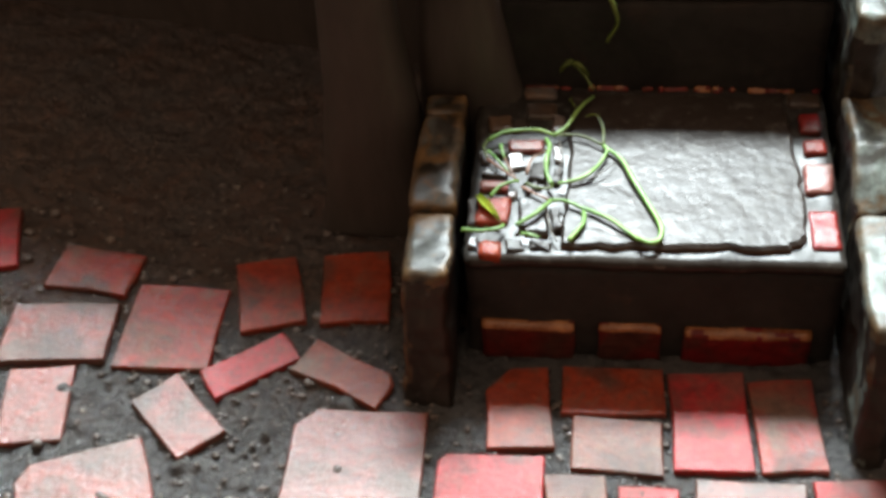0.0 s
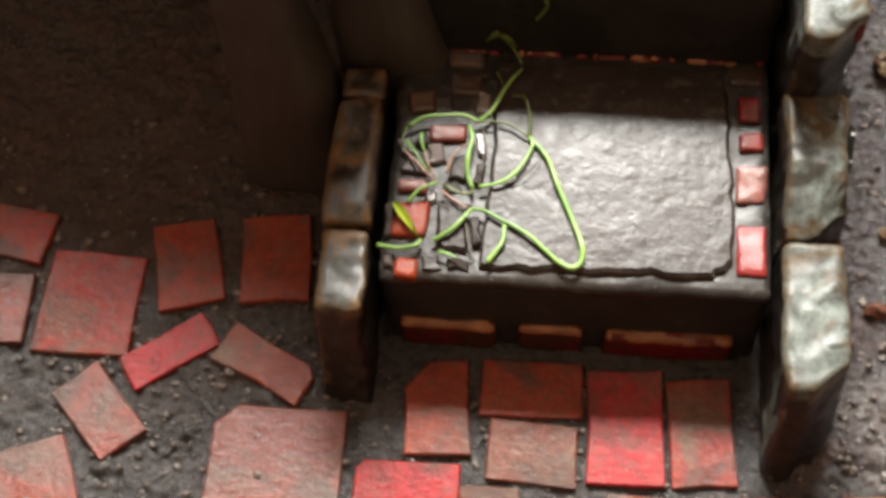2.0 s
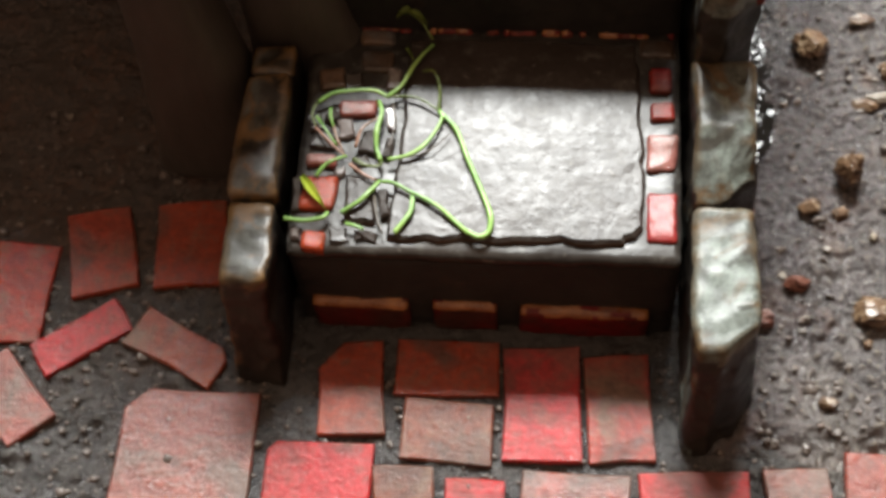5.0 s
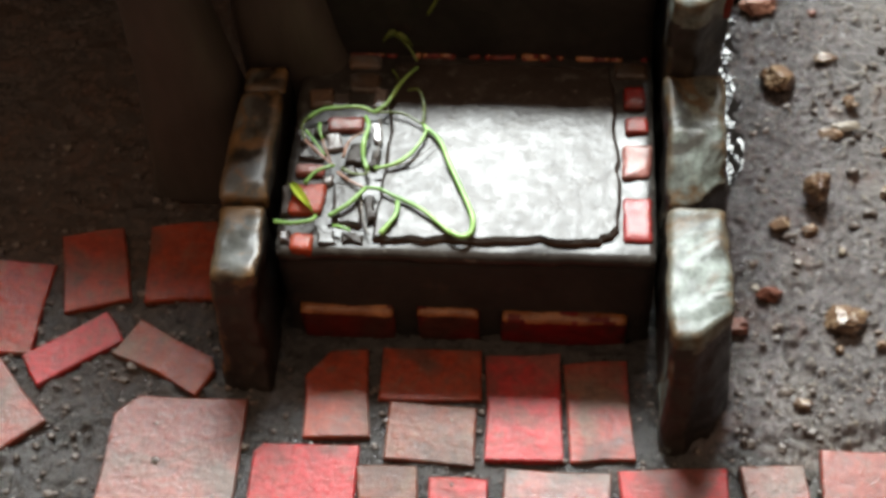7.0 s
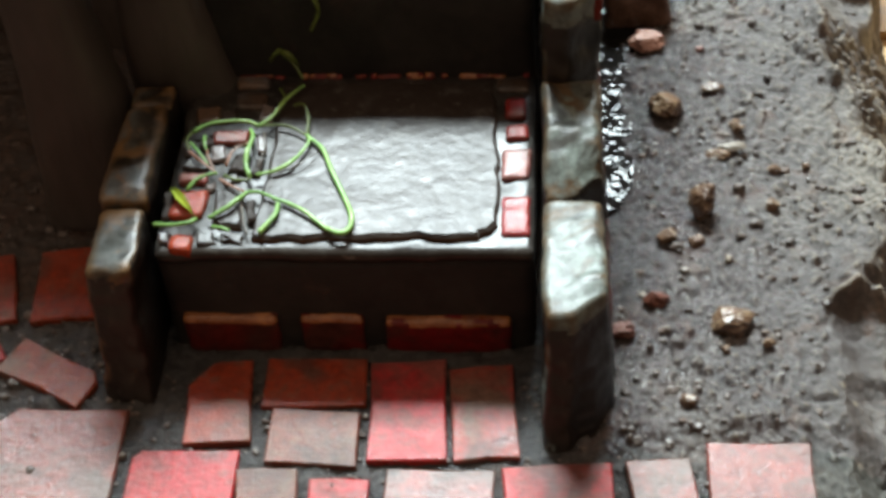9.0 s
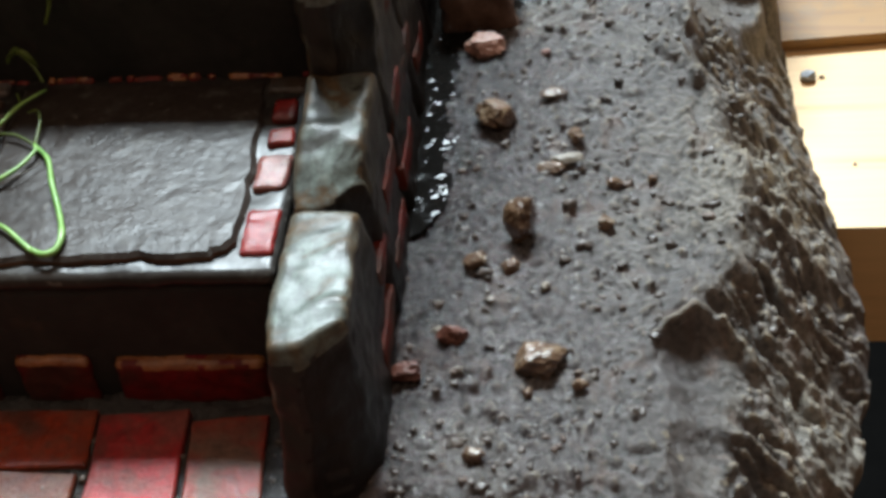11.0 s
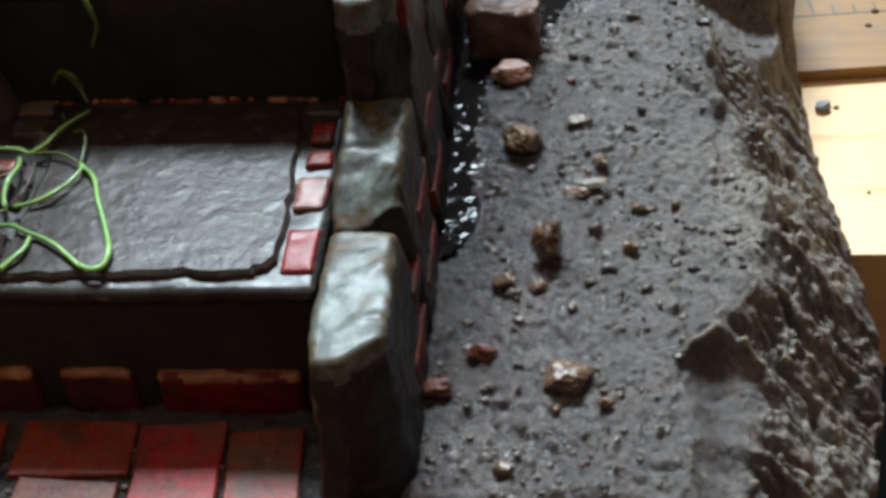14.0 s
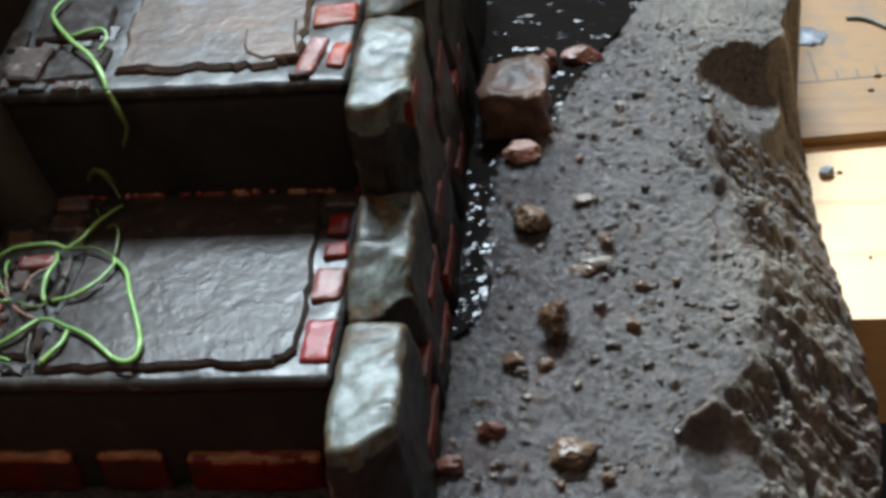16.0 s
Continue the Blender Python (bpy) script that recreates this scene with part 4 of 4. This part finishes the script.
part("stem", tube([(-0.86, 2.51, 1.82), (-0.98, 2.66, 1.92), (-1.12, 2.71, 2.05)], 0.018), M_OLIVE, vine, "thin olive runner", True)
upper = empty("vine", -1.2, 3.8, 3.15, "green creeper hanging over the upper step edge", "vine")
part("stem", tube([(-1.66, 4.72, 3.22), (-1.75, 4.25, 3.24), (-1.4, 3.73, 3.23), (-1.07, 3.39, 3.22), (-0.84, 3.05, 3.18), (-0.74, 2.84, 3.1)], 0.026, -0.3), M_VINE, upper, "", True)
# the riser's shade is put into this tip's darker olive
part("stem", tube([(-0.74, 2.84, 3.1), (-0.64, 2.73, 2.9), (-0.6, 2.72, 2.68), (-0.72, 2.72, 2.4)], 0.036, 0.5), M_OLIVE, upper, "hanging olive tip with shade in its colour", True)
part("stem", tube([(-1.4, 3.8, 3.22), (-1.07, 3.88, 3.25), (-0.94, 3.7, 3.23), (-1.0, 3.5, 3.2)], 0.024, 0.3), M_VINE, upper, "", True)

# ---- loose stones on the earth ----
def stone(x, y, sx, sy, sz, seed, label, material=M_PEBBLE, sharp=0.15, sink=0.0):
    z = ground_height(x, y) - 0.25 * sz - sink
    ob = mesh_object("pebble", *lump(x, y, z, sx, sy, sz * 1.1, seed, 4, 0.45, sharp), material)
    return tagged(ob, label, "pebble", "loose stones on the earth")


stone(3.79, 3.72, 0.24, 0.22, 0.2, 1, "brown angular pebble on damp earth")
stone(4.1, 1.78, 0.2, 0.22, 0.27, 2, "upright tan pebble with a bright facet")
stone(3.41, 0.36, 0.16, 0.11, 0.1, 3, "small red brick chip on damp earth", M_REDSTONE)
stone(4.31, 0.04, 0.31, 0.2, 0.16, 4, "flat tan crumbly pebble")
stone(3.59, 5.14, 0.24, 0.22, 0.15, 5, "pink brick chip beside the puddle", surface("pink_chip", (0.3, 0.13, 0.09), (0.42, 0.22, 0.16), (0.4, 0.34, 0.28), 2.2, 9, 0.35, 0.4, 0.55))
stone(4.35, 7.45, 0.3, 0.2, 0.16, 6, "red-brown chip at the puddle edge", M_REDSTONE)
stone(3.9, 7.3, 0.14, 0.24, 0.2, 7, "small red chip in the puddle", M_REDSTONE)
stone(3.02, -0.1, 0.17, 0.12, 0.1, 8, "dark red chip against the wall", M_REDSTONE)
stone(4.69, 3.34, 0.1, 0.09, 0.07, 9, "tiny brown pebble on damp earth")
stone(4.4, 2.9, 0.2, 0.1, 0.06, 12, "flat tan chip pressed into earth")
stone(4.0, 1.32, 0.1, 0.09, 0.07, 10, "tiny pale pebble on damp earth")
stone(5.0, 1.9, 0.1, 0.09, 0.07, 13, "tiny pale pebble on damp earth")
stone(5.1, 2.6, 0.09, 0.08, 0.06, 14, "tiny brown pebble on damp earth")

stone(4.44, 4.16, 0.17, 0.08, 0.06, 15, "flat brown chip pressed into earth")
stone(4.66, 3.45, 0.08, 0.07, 0.07, 16, "tiny dark pebble on damp earth")
stone(4.59, 2.97, 0.19, 0.09, 0.05, 17, "flat pale tan chip pressed into earth", M_CHALK)
stone(4.9, 6.09, 0.08, 0.07, 0.07, 18, "tiny dark pebble on damp earth")
stone(3.64, 1.36, 0.14, 0.12, 0.09, 19, "dark brown clod beside the puddle")
stone(4.35, 1.0, 0.06, 0.06, 0.06, 21, "tiny grey pebble on damp earth", M_CHALK)
stone(4.68, -0.3, 0.09, 0.07, 0.06, 22, "tiny brown pebble on damp earth")
stone(4.2, -0.36, 0.06, 0.05, 0.05, 23, "tiny brown pebble on damp earth")
stone(3.71, -1.12, 0.12, 0.09, 0.08, 24, "small brown chip on damp earth")
stone(6.63, 4.32, 0.13, 0.09, 0.08, 25, "pale tan clod on the broken clay edge", M_CHALK)
stone(6.9, 3.57, 0.1, 0.09, 0.08, 26, "pale tan clod on the broken clay edge", M_CHALK)
stone(5.51, 2.66, 0.06, 0.06, 0.05, 27, "tiny brown pebble on damp earth")
stone(4.33, 5.03, 0.07, 0.06, 0.05, 28, "tiny red-brown chip on damp earth", M_REDSTONE)

block = mesh_object("stone_block", *rounded_box(3.04, 3.93, 5.6, 6.46, -0.1, 0.78, 0.06, 0.06, 0.1, 1.9, 77, None, 0.03), varnished("block_stone", (0.06, 0.034, 0.024), (0.2, 0.12, 0.085), (0.1, 0.105, 0.112), 0.42, 0.2, 1.2, 1.7), smooth=True)
tagged(block, "squared brown stone block standing in the puddle", "stone block")


def gravel():
    rnd, shapes = random.Random(4), []
    for i in range(1000):
        x, y = rnd.uniform(2.9, 7.0), rnd.uniform(-1.6, 8.2)
        thin = noise.noise(Vector((x * 1.1, y * 1.1, 3.0)))
        if (x < 3.4 and 1.8 < y < 5) or (thin < -0.12 and rnd.random() < 0.75) or (x > 5.5 and y < 0.7):
            continue
        s = 0.012 + 0.042 * rnd.random() ** 2.2
        shapes.append(lump(x, y, ground_height(x, y) - 0.75 * s, s * rnd.uniform(0.8, 1.6), s * rnd.uniform(0.7, 1.3), s * rnd.uniform(0.7, 1.2), i, 2, 1.0))
    for i in range(520):
        x, y = rnd.uniform(-8.5, -2.6), rnd.uniform(-3.0, 2.5)
        s = 0.014 + 0.05 * rnd.random() ** 2.5
        shapes.append(lump(x, y, ground_height(x, y) - 0.4 * s, s * rnd.uniform(0.8, 1.4), s, s * 0.8, i, 2, 0.6))
    for i in range(900):
        x, y = rnd.uniform(-6.6, 5.0), rnd.uniform(-3.1, -0.35)
        if x > -2.3 and y > -0.6:
            continue
        s = 0.012 + 0.03 * rnd.random() ** 2
        shapes.append(lump(x, y, ground_height(x, y) - 0.3 * s, s * rnd.uniform(0.8, 1.4), s, s * 0.8, i, 2, 0.6))
    return join(*shapes)


grit = mesh_object("gravel", *gravel(), M_GRAIN, centre=False, smooth=True)
grit.data.materials.append(surface("pale_grit", (0.08, 0.07, 0.06), (0.18, 0.152, 0.122), (0.15, 0.1, 0.08), 0.9, 6, 0.45, 0.3))
per_grain = random.Random(9)
grit.data.polygons.foreach_set("material_index", [k for _ in range(len(grit.data.polygons) // 80) for k in [1 if per_grain.random() < 0.09 else 0] * 80])
tagged(grit, "fine grit scattered over the earth", "gravel", kind="stuff")

# ---- the workbench under the model ----
bench = empty("workbench", 8, 18, BASE, "pale pine workbench with a square front edge", "workbench")
part("tabletop", rounded_box(-16, 30, 4.0, 34, -4.15, BASE - 0.004, 2.0, 0.08, 0.0), M_PINE, bench)
for x, y in ((-13, 8), (27, 8), (-13, 31), (27, 31)):
    part("leg", rounded_box(x - 2, x + 2, y - 2, y + 2, -76, -4.1, 12, 0.3, 0.0), M_PINE, bench)

ruler = empty("ruler", 14, 9.8, BASE, "worn wooden rule with black printed marks", "ruler")


def on_ruler(shape):
    """Turns a shape about the rule's near corner."""
    co, si = math.cos(radians(4.6)), math.sin(radians(4.6))
    return [(7.5 + (x - 7.5) * co - (y - 7.65) * si, 7.65 + (x - 7.5) * si + (y - 7.65) * co, z) for x, y, z in shape[0]], shape[1]


part("blade", on_ruler(rounded_box(4.0, 34, 7.65, 12.4, BASE + 0.004, -1.74, 0.4, 0.04, 0.0)), M_RULER, ruler)


def flat_bar(x0, x1, y0, y1, z=-1.738):
    return rounded_box(x0, x1, y0, y1, z - 0.004, z + 0.003, 1.0, 0.001, 0.0)


part("scale_line", on_ruler(flat_bar(4.4, 33, 9.02, 9.05)), M_INK, ruler, "printed base line")
for k in range(90):
    x = 4.97 + 0.3175 * k
    tall = 0.86 if k % 8 == 2 else 0.34 if k % 4 == 2 else 0.22
    part("scale_mark", on_ruler(flat_bar(x - 0.014, x + 0.014, 9.05, 9.05 + tall)), M_INK, ruler)
tagged(mesh_object("paint_blot", *lump(8.02, 10.32, -1.78, 0.27, 0.3, 0.05, 3, 3, 0.4), surface("grey_paint", (0.16, 0.19, 0.24), (0.3, 0.33, 0.37), (0.12, 0.14, 0.17), 1.5, 6, 0.25, 0.5), smooth=True), "blue-grey dried paint blot on the rule", "paint blot")
tagged(mesh_object("wire", *tube([(8.68, 10.8, -1.71), (8.9, 10.76, -1.7), (9.08, 10.66, -1.7), (9.4, 10.35, -1.71)], 0.035, 0.1), M_COPING, smooth=True), "short pale offcut of wire on the rule", "wire")
tagged(mesh_object("crumb", *lump(7.93, 7.02, BASE - 0.03, 0.13, 0.11, 0.1, 8, 2, 0.4, 0.2), M_STEEL), "grey stone crumb on the pine bench", "crumb")
for i, (x, y, s) in enumerate([(8.12, 7.05, 0.05), (8.3, 5.2, 0.03), (8.95, 9.15, 0.07), (8.8, 8.78, 0.06)]):
    tagged(mesh_object("crumb", *lump(x, y, (BASE if y < 7.6 else -1.74) - 0.01, s, s * 0.7, s * 0.5, i + 20, 1, 0.4), M_PEBBLE if i != 3 else M_COPING), "tiny brown crumb of dried earth", "crumb", "crumbs on the bench")

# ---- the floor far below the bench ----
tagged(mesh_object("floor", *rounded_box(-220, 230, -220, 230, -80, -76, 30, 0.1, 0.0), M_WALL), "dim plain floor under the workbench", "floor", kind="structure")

# ---- loose paving bricks in front of the stairs and on the yard ----
for i, (x, y, w, d, turn, paint, chip) in enumerate([
    (-5.98, -0.1, 1.18, 1.33, -1, M_BRICK, None), (-4.85, 0.49, 0.8, 1.14, 14, M_RED, None), (-3.77, 0.63, 0.86, 1.16, 6, M_RED, None),
    (-4.9, -0.65, 1.15, 0.47, 37, M_CRIMSON, None), (-3.72, -0.74, 1.2, 0.5, -26, M_BRICK, (2, 0.12)), (-5.62, -1.46, 0.63, 1.08, 43, M_GREYED, None),
    (-3.45, -2.15, 1.56, 1.75, -1, M_GREYED, (3, 0.25)), (-7.2, 0.8, 1.12, 0.7, -8, M_BRICK, None), (-7.4, -0.25, 1.36, 0.92, 2, M_GREYED, None), (-7.38, -1.36, 0.8, 1.1, 8, M_GREYED, None)]):
    add_brick(ground, x, y, w, d, -0.1, 0.13 + 0.012 * (i % 3), turn, paint, 100 + i, chip, tilt=(0.01 * (i % 3 - 1), 0.008 * (i % 2)), bevel=0.02, rough=0.03)
for i, (x, y, w, d, turn, paint, chip) in enumerate([
    (-6.5, -2.45, 1.5, 0.95, 22, M_GREYED, (3, 0.2)), (-8.75, 1.3, 0.7, 1.1, 12, M_CRIMSON, None), (-1.64, -1.16, 0.73, 1.14, 6, M_RED, (3, 0.3)), (-0.55, -0.86, 1.2, 0.68, 2, M_RED, None),
    (-0.5, -1.62, 1.02, 0.74, -2, M_BRICK, None), (0.54, -1.25, 0.84, 1.35, 2, M_CRIMSON, None), (1.41, -1.24, 0.72, 1.27, 5, M_BRICK, None), (-1.9, -2.27, 1.2, 0.9, 1, M_CRIMSON, (3, 0.1)),
    (-0.93, -2.45, 0.68, 0.8, 3, M_BRICK, None), (-0.15, -2.6, 0.65, 0.9, 2, M_CRIMSON, None), (0.93, -2.45, 1.18, 0.8, 0, M_GREYED, None), (2.24, -2.4, 1.16, 0.86, 3, M_CRIMSON, None),
    (3.38, -2.3, 0.7, 0.86, 6, M_GREYED, None), (4.41, -2.06, 1.13, 0.78, 0, M_GREYED, None)]):
    add_brick(ground, x, y, w, d, -0.1, 0.13 + 0.012 * (i % 3), turn, paint, 130 + i, chip, tilt=(0.008 * (i % 3 - 1), 0.006 * (i % 2)), bevel=0.02, rough=0.03)
for i, (x, w) in enumerate([(-4.6, 1.2), (-3.2, 1.1), (-2.0, 0.9), (-0.9, 0.9), (0.2, 0.9), (1.4, 1.1), (2.7, 1.0), (3.9, 1.0)]):
    add_brick(ground, x, -3.45, w, 0.75, -0.1, 0.13, 2 * (i % 3) - 2, M_BRICK if i % 2 else M_GREYED, 160 + i)
